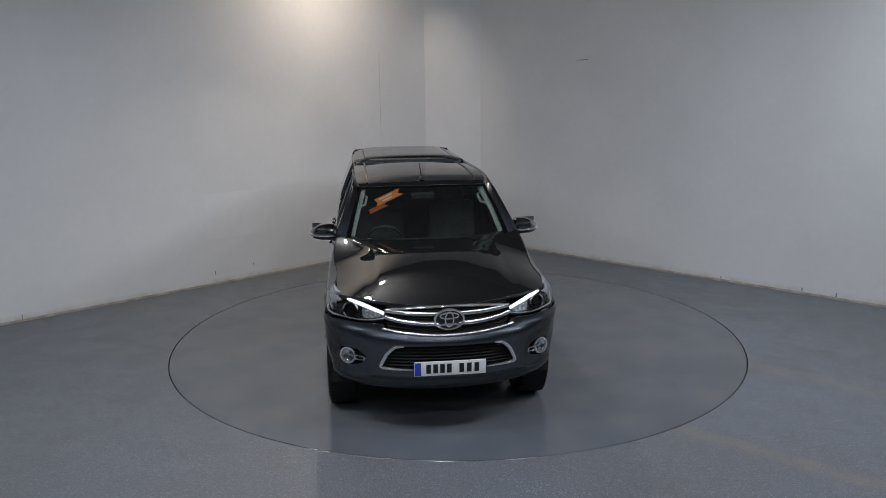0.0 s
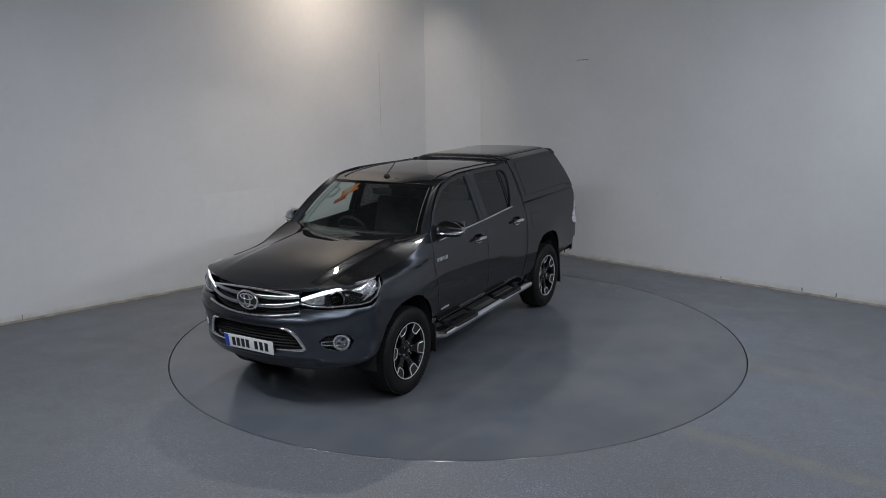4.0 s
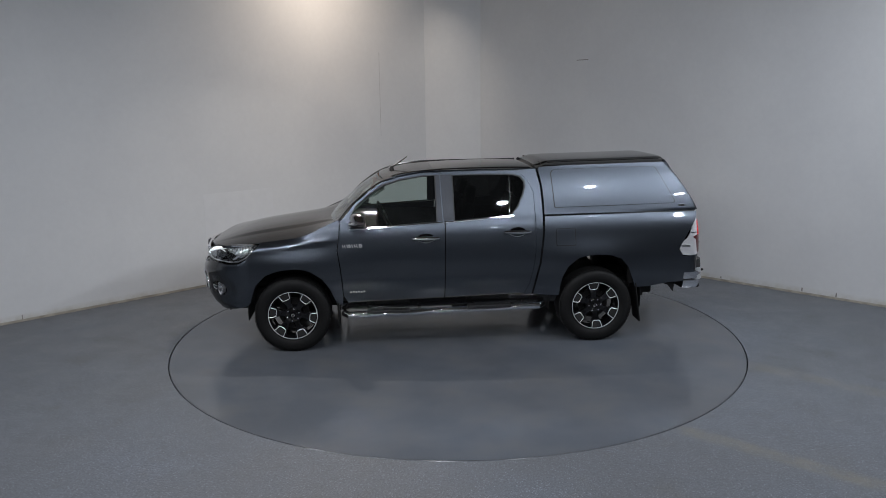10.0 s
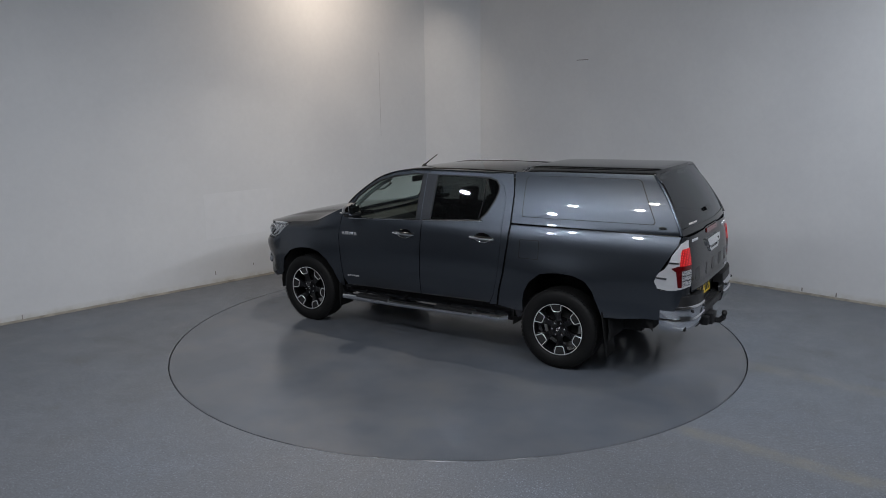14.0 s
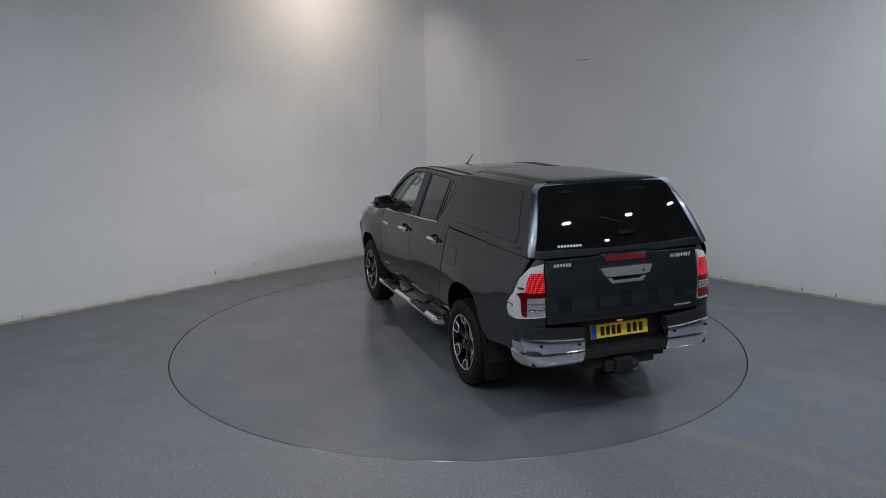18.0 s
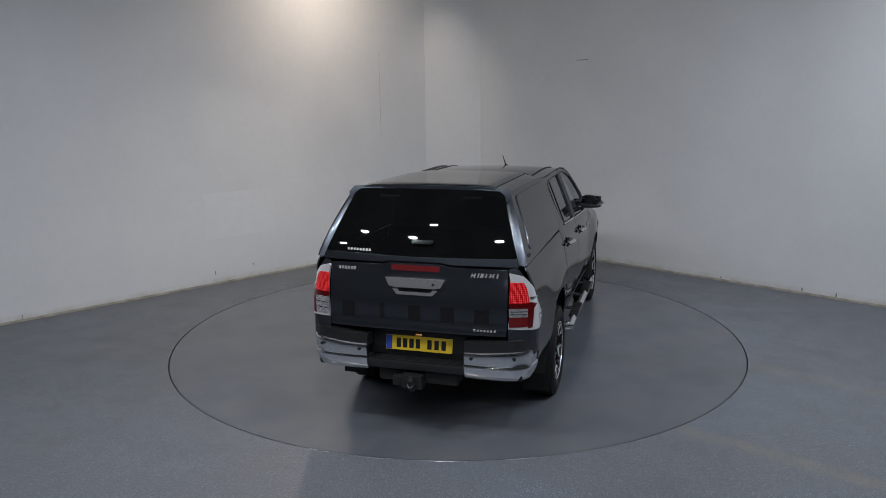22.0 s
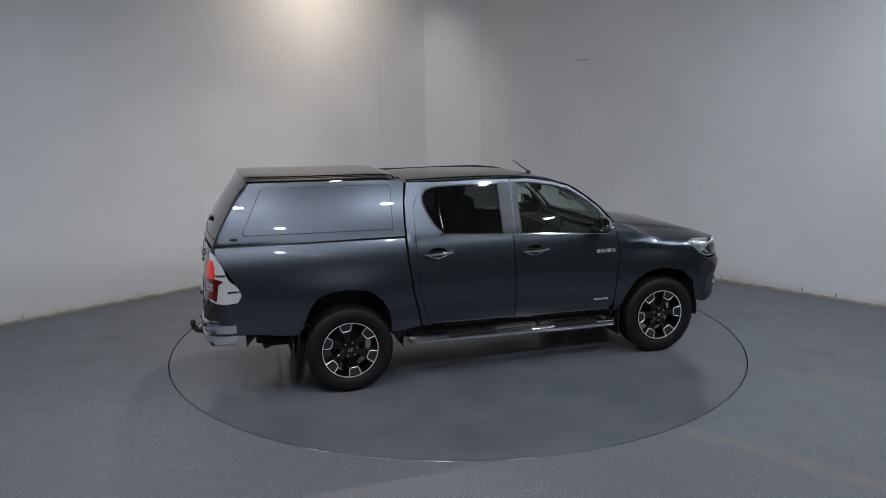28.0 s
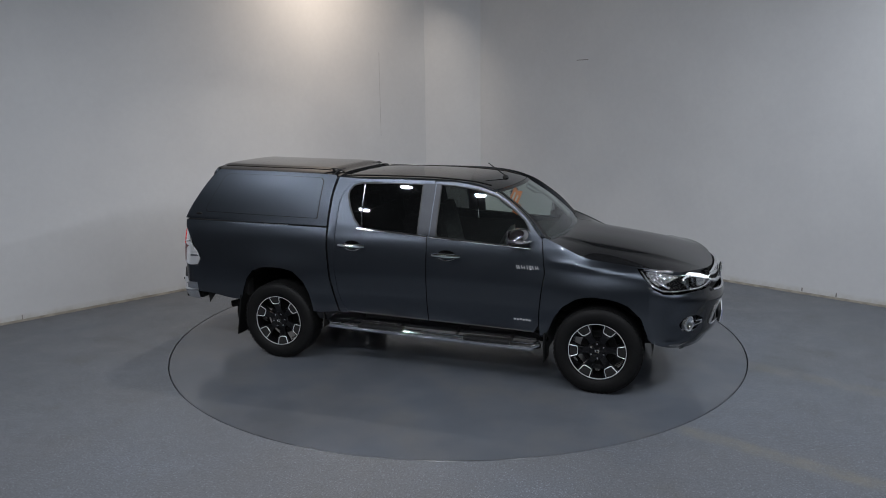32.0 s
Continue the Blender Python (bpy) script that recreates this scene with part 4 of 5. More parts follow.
lathe("axle_housing", [(0.0, -0.13), (0.10, -0.11), (0.15, 0.0), (0.10, 0.11), (0.0, 0.13)], DARK, chassis, 20, Matrix.Translation((AX_R, 0, 0.37)))

# ---------------- cabin ----------------
box("dashboard", (0.86, 0, 1.10), (0.36, 1.46, 0.24), FABRIC, truck, 0.06)
wheel = lathe("steering_wheel", [(0.175, -0.016), (0.195, 0.0), (0.175, 0.016), (0.157, 0.0)], BLACK, truck, 32,
              pose(0.60, -0.37, 1.17, 0, 0, 0) @ Matrix.Rotation(radians(-64), 4, "Y") @ Matrix.Rotation(radians(90), 4, "X"), True)
m = pose(0.60, -0.37, 1.17) @ Matrix.Rotation(radians(-64), 4, "Y")
bm = bmesh.new()
add_box(bm, (0, 0, 0), (0.10, 0.34, 0.03), 0.01)
add_box(bm, (-0.08, 0, 0), (0.14, 0.05, 0.028), 0.01)
bm.transform(m)
part("wheel_boss", bm, BLACK, wheel)
for y in (-0.38, 0.38):
    seat = box("front_seat", (0.10, y, 0.80), (0.52, 0.52, 0.20), FABRIC, truck, 0.07)
    box("seat_back", (-0.20, y, 1.13), (0.16, 0.50, 0.62), FABRIC, seat, 0.07, m=Matrix.Rotation(radians(-14), 3, "Y"))
    box("headrest", (-0.30, y, 1.50), (0.10, 0.27, 0.19), FABRIC, seat, 0.045, m=Matrix.Rotation(radians(-10), 3, "Y"))
bench = box("rear_bench", (-0.62, 0, 0.82), (0.46, 1.36, 0.18), FABRIC, truck, 0.06)
box("bench_back", (-0.85, 0, 1.13), (0.13, 1.36, 0.58), FABRIC, bench, 0.06, m=Matrix.Rotation(radians(-8), 3, "Y"))
for y in (-0.45, 0.0, 0.45):
    box("headrest", (-0.89, y, 1.49), (0.09, 0.25, 0.16), FABRIC, bench, 0.04)
skin("headliner", [(0.55, -0.56), (0.60, 0.0), (0.55, 0.56), (-0.93, 0.58), (-0.93, -0.58)], lambda x, y: (x, y, on_roof(x, y)[2] - 0.045), TRIM, truck, step=0.12, depth=0)
for s in (1, -1):
    pts = [Vector(on_screen(0.955 * s, v)) + Vector((-0.045, -0.01 * s, -0.02)) for v in (0.02, 0.25, 0.5, 0.75, 0.97)]
    tube("pillar_trim", pts, 0.030, TRIM, truck, 10, 0.7, "light grey pillar trim")
    tube("grab_handle", [Vector(on_screen(0.93 * s, 0.62)) + Vector((-0.075, -0.01 * s, -0.02 + 0.0)), Vector(on_screen(0.90 * s, 0.66)) + Vector((-0.11, -0.03 * s, -0.03)),
                         Vector(on_screen(0.90 * s, 0.82)) + Vector((-0.11, -0.03 * s, -0.03)), Vector(on_screen(0.93 * s, 0.86)) + Vector((-0.075, -0.01 * s, -0.02))], 0.013, TRIM, truck, 8)
box("rear_view_mirror", (0.60, 0, 1.60), (0.03, 0.22, 0.065), BLACK, truck, 0.012)
# orange hanger behind the screen
mm = Matrix.Rotation(radians(-50), 3, "Y")
tilt = pose(0.690, -0.355, 1.590) @ (Matrix.Rotation(radians(24), 3, "X") @ mm).to_4x4()


def ribbon(name, y0, y1, z0, z1, notch, x, material, parent, label=""):
    """A thin paper ribbon with a notch in one end."""
    bm = bmesh.new()
    zm = (z0 + z1) / 2
    o = [(y0, z0), (y1, z0), (y1 - notch, zm), (y1, z1), (y0, z1), (y0 + notch * 0.4, zm)]
    lo = [bm.verts.new(tilt @ Vector((x, y, z))) for y, z in o]
    hi = [bm.verts.new(tilt @ Vector((x + 0.003, y, z))) for y, z in o]
    bm.faces.new(lo)
    bm.faces.new(hi[::-1])
    for k in range(6):
        bm.faces.new((lo[k], hi[k], hi[(k + 1) % 6], lo[(k + 1) % 6]))
    bmesh.ops.recalc_face_normals(bm, faces=bm.faces)
    return part(name, bm, material, parent, label, False)


hanger = ribbon("hanger_card", -0.10, 0.17, -0.045, 0.045, 0.045, 0.0, ORANGE, truck, "orange paper hanger card with white print")
ribbon("card_tail", -0.19, 0.0, -0.085, -0.030, 0.03, -0.012, plain("dark_orange_card", (0.30, 0.07, 0.01), 0.5), hanger)
for k, (a, b) in enumerate(((-0.055, 0.075), (-0.035, 0.060))):
    ribbon("print_bar", a, b, 0.010 - 0.034 * k, 0.026 - 0.034 * k, 0.0, 0.004, CARDWHITE, hanger)

# ---------------- front end ----------------
HEAD = (NY((0.435, 0.990), (0.50, 1.022), (0.60, 1.054), (0.70, 1.080), (0.78, 1.094)) + NX((2.10, 1.098), (1.97, 1.106), (1.842, 1.108), (1.90, 1.045), (1.97, 0.965), (2.05, 0.925), (2.16, 0.918))
        + NY((0.72, 0.922), (0.62, 0.920), (0.53, 0.926), (0.455, 0.946)))
bump_top = NY((-0.53, 0.918), (-0.475, 0.915), (-0.44, 0.872), (-0.33, 0.853), (-0.16, 0.838), (0.0, 0.832), (0.16, 0.838), (0.33, 0.853), (0.44, 0.872), (0.475, 0.915), (0.53, 0.918))
right_up = NY((0.62, 0.912), (0.72, 0.914)) + NX((2.16, 0.910), (2.05, 0.917), (1.97, 0.957), (1.948, 0.983))
down = NX((1.951, 0.70), (1.957, 0.52), (1.985, 0.485), (2.03, 0.468))
bottom = NY((0.80, 0.445), (0.70, 0.428), (0.5, 0.420), (0.25, 0.432), (0.0, 0.440))
left = [(-q, z) for q, z in (bottom[::-1][1:] + down[::-1] + right_up[::-1])]
BUMPER = bump_top + right_up + down + bottom + left
GR = NY((0.385, 0.765), (0.445, 0.715), (0.492, 0.612), (0.472, 0.590), (0.2, 0.583), (-0.2, 0.583), (-0.472, 0.590), (-0.492, 0.612), (-0.445, 0.715), (-0.385, 0.765), (-0.2, 0.770), (0.2, 0.770))
FOG = NY((0.598, 0.662), (0.655, 0.708), (0.735, 0.722), (0.792, 0.702), (0.810, 0.647), (0.782, 0.588), (0.715, 0.574), (0.640, 0.600))
FOG_R = [(-q, z) for q, z in FOG]
CREST = curve([(0.0, 0.803), (0.20, 0.805), (0.35, 0.811), (0.50, 0.833), (0.68, 0.852), (0.85, 0.872), (1.02, 0.893), (1.25, 0.925)])


def on_bumper(q, z):
    """The front with a crest that sweeps up to the lamps, a shelf above it and a hollow round the fog lamps."""
    p = Vector(on_nose(q, z))
    a = abs(q)
    d = z - CREST(a)
    push = 0.020 * math.exp(-(d / (0.034 if d > 0 else 0.085)) ** 2)
    push -= 0.016 * math.exp(-((z - 0.66) / 0.085) ** 2) * step01((a - 0.50) / 0.10) * step01((1.05 - a) / 0.15)
    push += 0.020 * math.exp(-((z - 0.485) / 0.035) ** 2) * step01((a - 0.45) / 0.15) * step01((1.12 - a) / 0.15)
    out = Vector((p.x - 1.55, p.y * 0.9, 0)).normalized()
    return p + out * push * step01((p.x - 1.93) / 0.12)


bumper = skin("front_bumper", BUMPER, on_bumper, PAINT, truck, holes=[GR, FOG, FOG_R], step=0.03, depth=0.03)
skin("lower_grille_back", [(q * 1.03, z) for q, z in GR], raised(on_nose, -0.055), DARK, bumper, step=0.08, depth=0)
for k in range(7):
    z = 0.606 + 0.025 * k
    w = 0.475 - 0.45 * max(0, z - 0.61) * 0.6
    pts = [Vector(on_nose(qy(w * u / 6, z), z)) + Vector((-0.032, 0, 0)) for u in range(-6, 7)]
    tube("grille_slat", pts, 0.0065, DARK, bumper, 6)
skin("valance", NY((-0.74, 0.47), (0.0, 0.47), (0.74, 0.47), (0.64, 0.365), (0.0, 0.335), (-0.64, 0.365)), raised(on_nose, -0.035), BLACK, bumper, step=0.08, depth=0.01)
for s in (1, -1):
    pts = [Vector(on_bumper(qy(y, z), z)) + Vector((0.004, 0, 0)) for y, z in ((0.325, 0.768), (0.378, 0.764), (0.412, 0.742), (0.450, 0.700), (0.490, 0.620), (0.494, 0.602), (0.478, 0.590), (0.40, 0.585), (0.27, 0.583))]
    tube("chrome_bracket", mirrored(pts, s), [0.006, 0.011, 0.014, 0.015, 0.015, 0.015, 0.013, 0.009, 0.006], LAMPCHROME, bumper, 10, label="chrome surround of the lower grille")
    skin("fog_pocket", [(q * 1.01 * s, z) for q, z in FOG], raised(on_nose, -0.05), GLOSSBLACK, bumper, step=0.06, depth=0)
    c = Vector(on_nose(qy(0.735, 0.645), 0.645)) + Vector((-0.022, -0.008, 0))
    c.y *= s
    m = Matrix.Translation(c) @ Matrix.Rotation(radians(-90 + 28 * s), 4, "Z")
    fog = lathe("fog_lamp", [(0.058, -0.03), (0.068, 0.004), (0.064, 0.014), (0.052, 0.012), (0.048, -0.002)], LAMPCHROME, truck, 32, m, label="round fog lamp in a chrome ring")
    lathe("reflector", [(0.0, -0.005), (0.012, -0.006), (0.016, -0.025), (0.034, -0.020), (0.050, 0.0)], CHROME, fog, 24, m)
    lathe("lens", [(0.0, 0.010), (0.025, 0.008), (0.048, 0.001)], LENS, fog, 24, m)
    for dz in (0.018, -0.018):
        pts = [Vector(on_nose(qy(y + 0.02, 0.645 + d), 0.645 + d)) + Vector((-0.012, 0, 0)) for y, d in ((0.668, dz), (0.630, dz * 0.9), (0.592, dz * 0.7))]
        tube("chrome_fin", mirrored(pts, s), 0.006, CHROME, fog, 8)
    pts = [Vector(on_nose(qy(0.612, 0.645 + d), 0.645 + d)) + Vector((-0.012, 0, 0)) for d in (0.013, 0.0, -0.013)]
    tube("chrome_fin", mirrored(pts, s), 0.006, CHROME, fog, 8)
    # headlamp
    bowl = skin("headlamp", HEAD, raised(on_nose, -0.055), LAMPDARK, truck, step=0.06, depth=-0.05, side=s, label="headlamp with lit white daytime strip")
    skin("lens", HEAD, on_nose, LENS, bowl, step=0.06, depth=0, side=s)
    strip = NY((0.465, 0.992), (0.60, 1.038), (0.70, 1.065), (0.770, 1.080))
    pts = [Vector(on_nose(q, z)) + Vector((-0.012, -0.004, -0.004)) for q, z in strip] + [Vector(on_nose(qx(2.12, 1.086), 1.086)) + Vector((-0.006, -0.014, -0.004))]
    tube("daytime_strip", mirrored(pts, s), [0.012, 0.015, 0.014, 0.012, 0.008], WHITEGLOW, bowl, 10, 1.0, "lit white daytime strip")
    guide = [Vector(on_nose(q, z)) + Vector((-0.006, -0.014, -0.002)) for q, z in NX((2.13, 1.084), (2.06, 1.090), (1.98, 1.094), (1.90, 1.098))]
    tube("chrome_guide", mirrored(guide, s), [0.013, 0.014, 0.012, 0.006], LAMPCHROME, bowl, 10)
    pts = [Vector(p) + Vector((-0.004, -0.006, -0.020)) for p in pts] + [Vector(on_nose(qx(1.93, 1.085), 1.085)) + Vector((0, -0.022, 0))]
    tube("chrome_brow", mirrored(pts, s), 0.005, LAMPCHROME, bowl, 8)
    # ribbed chrome on both sides of the projector, set back behind the lens
    ribbed = lambda q, z: Vector(on_nose(q, z)) + Vector((-0.030 + 0.007 * math.sin(q * 190), -0.006, 0))
    skin("indicator_reflector", NY((0.478, 0.962), (0.480, 0.984), (0.545, 1.006), (0.612, 1.026), (0.612, 0.944), (0.54, 0.945)), ribbed, CLEARREF, bowl, step=0.012, depth=0.01, side=s)
    skin("outer_reflector", NX((2.185, 1.040), (2.10, 1.066), (2.00, 1.080), (1.935, 1.082), (1.98, 1.015), (2.04, 0.972)), lambda q, z: Vector(on_nose(q, z)) + Vector((-0.026, -0.026 + 0.005 * math.sin(q * 150), 0)), CLEARREF, bowl, step=0.014, depth=0.01, side=s)
    o = NY((0.628, 1.036), (0.745, 1.058), (0.765, 0.940), (0.632, 0.938))
    skin("projector_bezel", o, raised(on_nose, -0.045), LAMPDARK, bowl, step=0.05, depth=0.004, side=s)
    lower = NY((0.47, 0.955), (0.55, 0.938), (0.65, 0.930), (0.73, 0.932)) + NX((2.14, 0.930), (2.06, 0.938), (1.985, 0.972), (1.925, 1.035), (1.880, 1.088))
    pts = [Vector(on_nose(q, z)) + Vector((-0.010, -0.014, 0.0)) for q, z in lower]
    tube("chrome_edge", mirrored(pts, s), [0.006, 0.006, 0.006, 0.006, 0.007, 0.008, 0.009, 0.009, 0.005], LAMPCHROME, bowl, 8)
    c = Vector((2.235, 0.690 * s, 0.985))
    m = Matrix.Translation(c) @ Matrix.Rotation(radians(-90 + 20 * s), 4, "Z")
    lathe("projector_ring", [(0.038, -0.01), (0.046, 0.022), (0.054, 0.031), (0.064, 0.020), (0.062, -0.03)], DARKCHROME, bowl, 32, m)
    lathe("projector_lens", [(0.0, 0.040), (0.020, 0.036), (0.036, 0.022), (0.042, 0.0)], make_glass("projector_glass", (0.05, 0.055, 0.06)) if s == 1 else bpy.data.materials["projector_glass"], bowl, 24, m)
    lathe("projector_bowl", [(0.0, -0.02), (0.03, -0.012), (0.045, 0.0)], CLEARREF, bowl, 24, m)
    c = Vector((2.085, 0.795 * s, 1.010))
    m = Matrix.Translation(c) @ Matrix.Rotation(radians(-90 + 45 * s), 4, "Z")
    vane = [Vector(on_nose(qx(x, z), z)) + Vector((-0.022, -0.022, 0)) for x, z in ((2.12, 0.955), (2.05, 0.995), (1.98, 1.060))]
    tube("chrome_vane", mirrored(vane, s), [0.010, 0.013, 0.006], LAMPCHROME, bowl, 10)
    lathe("side_reflector", [(0.0, -0.02), (0.022, -0.012), (0.036, 0.006), (0.040, 0.004), (0.038, -0.02)], CLEARREF, bowl, 24, m)

# upper grille
GB = NY((-0.46, 1.000), (-0.30, 1.030), (0.0, 1.040), (0.30, 1.030), (0.46, 1.000), (0.475, 0.93), (0.44, 0.885), (0.33, 0.865), (0.0, 0.845), (-0.33, 0.865), (-0.44, 0.885), (-0.475, 0.93))
grille = skin("grille", GB, raised(on_nose, -0.045), DARK, truck, step=0.08, depth=-0.03, label="black grille with three chrome bars")
for k in range(9):
    z0 = 0.868 + 0.019 * k
    pts = [Vector(on_nose(qy(0.44 * u / 6, z0 + 0.16 * (0.44 * u / 6) ** 2), z0 + 0.16 * (0.44 * u / 6) ** 2)) + Vector((-0.036, 0, 0)) for u in range(-6, 7)]
    tube("grille_slat", pts, 0.005, DARK, grille, 6)


def grille_bar(name, z0, k, w, r, flat, back=0.0, p=2.0, material=LAMPCHROME):
    pts = []
    for u in range(-12, 13):
        y = w * u / 12
        z = z0 + k * abs(y) ** p
        pts.append(Vector(on_nose(qy(y, z), z)) + Vector((-back, 0, 0)))
    return tube(name, pts, r, material, grille, 10, flat, "curved chrome grille bar")


grille_bar("chrome_bar", 0.988, 0.25, 0.450, 0.015, 1.15, 0.008, 3.0, SATIN)
grille_bar("chrome_bar", 0.918, 0.50, 0.450, 0.015, 1.15, 0.008, 3.0, SATIN)
grille_bar("chrome_bar", 0.846, 0.19, 0.475, 0.012, 0.9, -0.012, material=SATIN)
grille_bar("chrome_edge", 1.040, -0.12, 0.43, 0.012, 0.8, 0.002)
em = Vector((2.502, 0, 0.953))
M = Matrix.Translation(em) @ Matrix.Rotation(radians(-90), 4, "Z") @ Matrix.Rotation(radians(-6), 4, "X")


def oval(name, w, h, r, material, parent, dz=0.0, dx=0.0):
    pts = [M @ Vector((w * math.cos(a), dx, h * math.sin(a) + dz)) for a in (2 * math.pi * k / 32 for k in range(33))]
    return tube(name, pts, r, material, parent, 8)


emblem = lathe("emblem", [(0.0, 0.004), (0.8, 0.003), (1.0, -0.01)], DARK, grille, 40, M @ Matrix.Diagonal((0.100, 1, 0.072, 1)), label="plain oval chrome emblem")
tag = oval("ring", 0.104, 0.076, 0.009, LAMPCHROME, emblem)
tag.parent = grille
for nm, w, h, dz in (("ring", 0.066, 0.022, 0.030), ("ring", 0.030, 0.056, 0.002)):
    oval(nm, w, h, 0.0062, LAMPCHROME, grille, dz, 0.006)


def plate(name, m, ground, w, h):
    """A number plate with a blue band; its characters are plain bars."""
    bm = bmesh.new()
    add_box(bm, (0, 0, 0), (0.008, w, h), 0.003)
    bm.transform(m)
    p = part(name, bm, ground, truck, "number plate with dark bars and a blue band")
    bm = bmesh.new()
    add_box(bm, (0.0045, -w / 2 + 0.026, 0), (0.003, 0.046, h - 0.008), 0.001)
    bm.transform(m)
    part("blue_band", bm, BLUEBAND, p)
    xs = [-0.185, -0.135, -0.085, -0.035, 0.055, 0.110, 0.165]
    for k, x in enumerate(xs):
        bm = bmesh.new()
        add_box(bm, (0.005, x + 0.028, 0), (0.003, 0.034, 0.070), 0.001)
        bm.transform(m)
        part("bar", bm, INK, p)
    return p


plate("number_plate", pose(2.524, 0, 0.598, 0, 6, 0), WHITEPLATE, 0.520, 0.111)
box("plate_holder", (2.508, 0, 0.596), (0.02, 0.50, 0.10), BLACK, truck, 0.004)

# ---------------- tail ----------------
TG = [(-0.672, 1.310), (-0.25, 1.318), (-0.19, 1.332), (0.19, 1.332), (0.25, 1.318), (0.672, 1.310), (0.676, 1.10), (0.676, 0.93), (0.672, 0.842), (-0.672, 0.842), (-0.676, 0.93), (-0.676, 1.10)]


def on_gate(y, z):
    p = tail_face(y, z)
    return (p[0] - 0.010 * step01((0.93 - z) / 0.06) + 0.006 * step01((z - 1.20) / 0.03), y, z)


gate = skin("tailgate", TG, on_gate, PAINT, truck, step=0.05, depth=0.02)


skin("stop_lamp", smooth_loop([(-0.185, 1.318), (0.185, 1.318), (0.178, 1.280), (-0.178, 1.280)], 2), on_gate, DIMRED, gate, step=0.05, depth=0.012, lift=0.010, label="dull red high stop lamp")
skin("tailgate_handle", [(-0.225, 1.222), (0.225, 1.222), (0.195, 1.168), (0.150, 1.160), (-0.150, 1.160), (-0.195, 1.168)], on_gate, LAMPCHROME, gate, step=0.05, depth=0.022, lift=0.022, label="chrome tailgate handle")
skin("pull", [(-0.135, 1.156), (0.135, 1.156), (0.118, 1.132), (-0.118, 1.132)], on_gate, GLOSSBLACK, gate, step=0.05, depth=0.004, lift=0.004)
skin("chrome_lip", [(-0.170, 1.146), (-0.135, 1.146), (-0.118, 1.128), (0.118, 1.128), (0.135, 1.146), (0.170, 1.146), (0.135, 1.108), (-0.135, 1.108)], on_gate, LAMPCHROME, gate, step=0.05, depth=0.014, lift=0.014)
skin("lock_barrel", smooth_loop([(-0.150, 1.198), (-0.132, 1.198), (-0.132, 1.182), (-0.150, 1.182)], 2), on_gate, BLACK, gate, step=0.02, depth=0.004, lift=0.026)
for k, y in enumerate((0.600, 0.575, 0.550, 0.525, 0.500, 0.478)):
    skin("badge_block", [(y + 0.008, 1.286), (y - 0.007, 1.286), (y - 0.007, 1.264), (y + 0.008, 1.264)], on_gate, BADGE, gate, step=0.03, depth=0.004, lift=0.005)
for y, w in ((-0.418, 0.0035), (-0.440, 0.0035), (-0.466, 0.004), (-0.492, 0.010), (-0.522, 0.004), (-0.551, 0.0035), (-0.573, 0.0035), (-0.602, 0.005)):
    skin("badge_block", [(y + w - 0.004, 1.284), (y - w - 0.004, 1.284), (y - w + 0.004, 1.256), (y + w + 0.004, 1.256)], on_gate, BADGE, gate, step=0.03, depth=0.004, lift=0.006)
for y in (-0.429, -0.562):
    skin("badge_block", [(y + 0.010, 1.272), (y - 0.010, 1.272), (y - 0.010, 1.266), (y + 0.010, 1.266)], on_gate, BADGE, gate, step=0.03, depth=0.003, lift=0.006)
for k in range(7):
    y = -0.448 - 0.024 * k
    skin("badge_block", [(y + 0.006, 0.886), (y - 0.006, 0.886), (y - 0.006, 0.872), (y + 0.006, 0.872)], on_gate, BADGE, gate, step=0.03, depth=0.003, lift=0.004)
for y, w in ((0.525, 0.06), (0.255, 0.022), (0.005, 0.055), (-0.245, 0.06), (-0.495, 0.062)):
    skin("decal_block", [(y + w * 0.85, 1.030), (y - w * 0.85, 1.030), (y - w * 0.85, 0.912), (y + w * 0.85, 0.912)], on_gate, DECAL, gate, step=0.07, depth=0, lift=0.0015, label="large matt black lettering block")

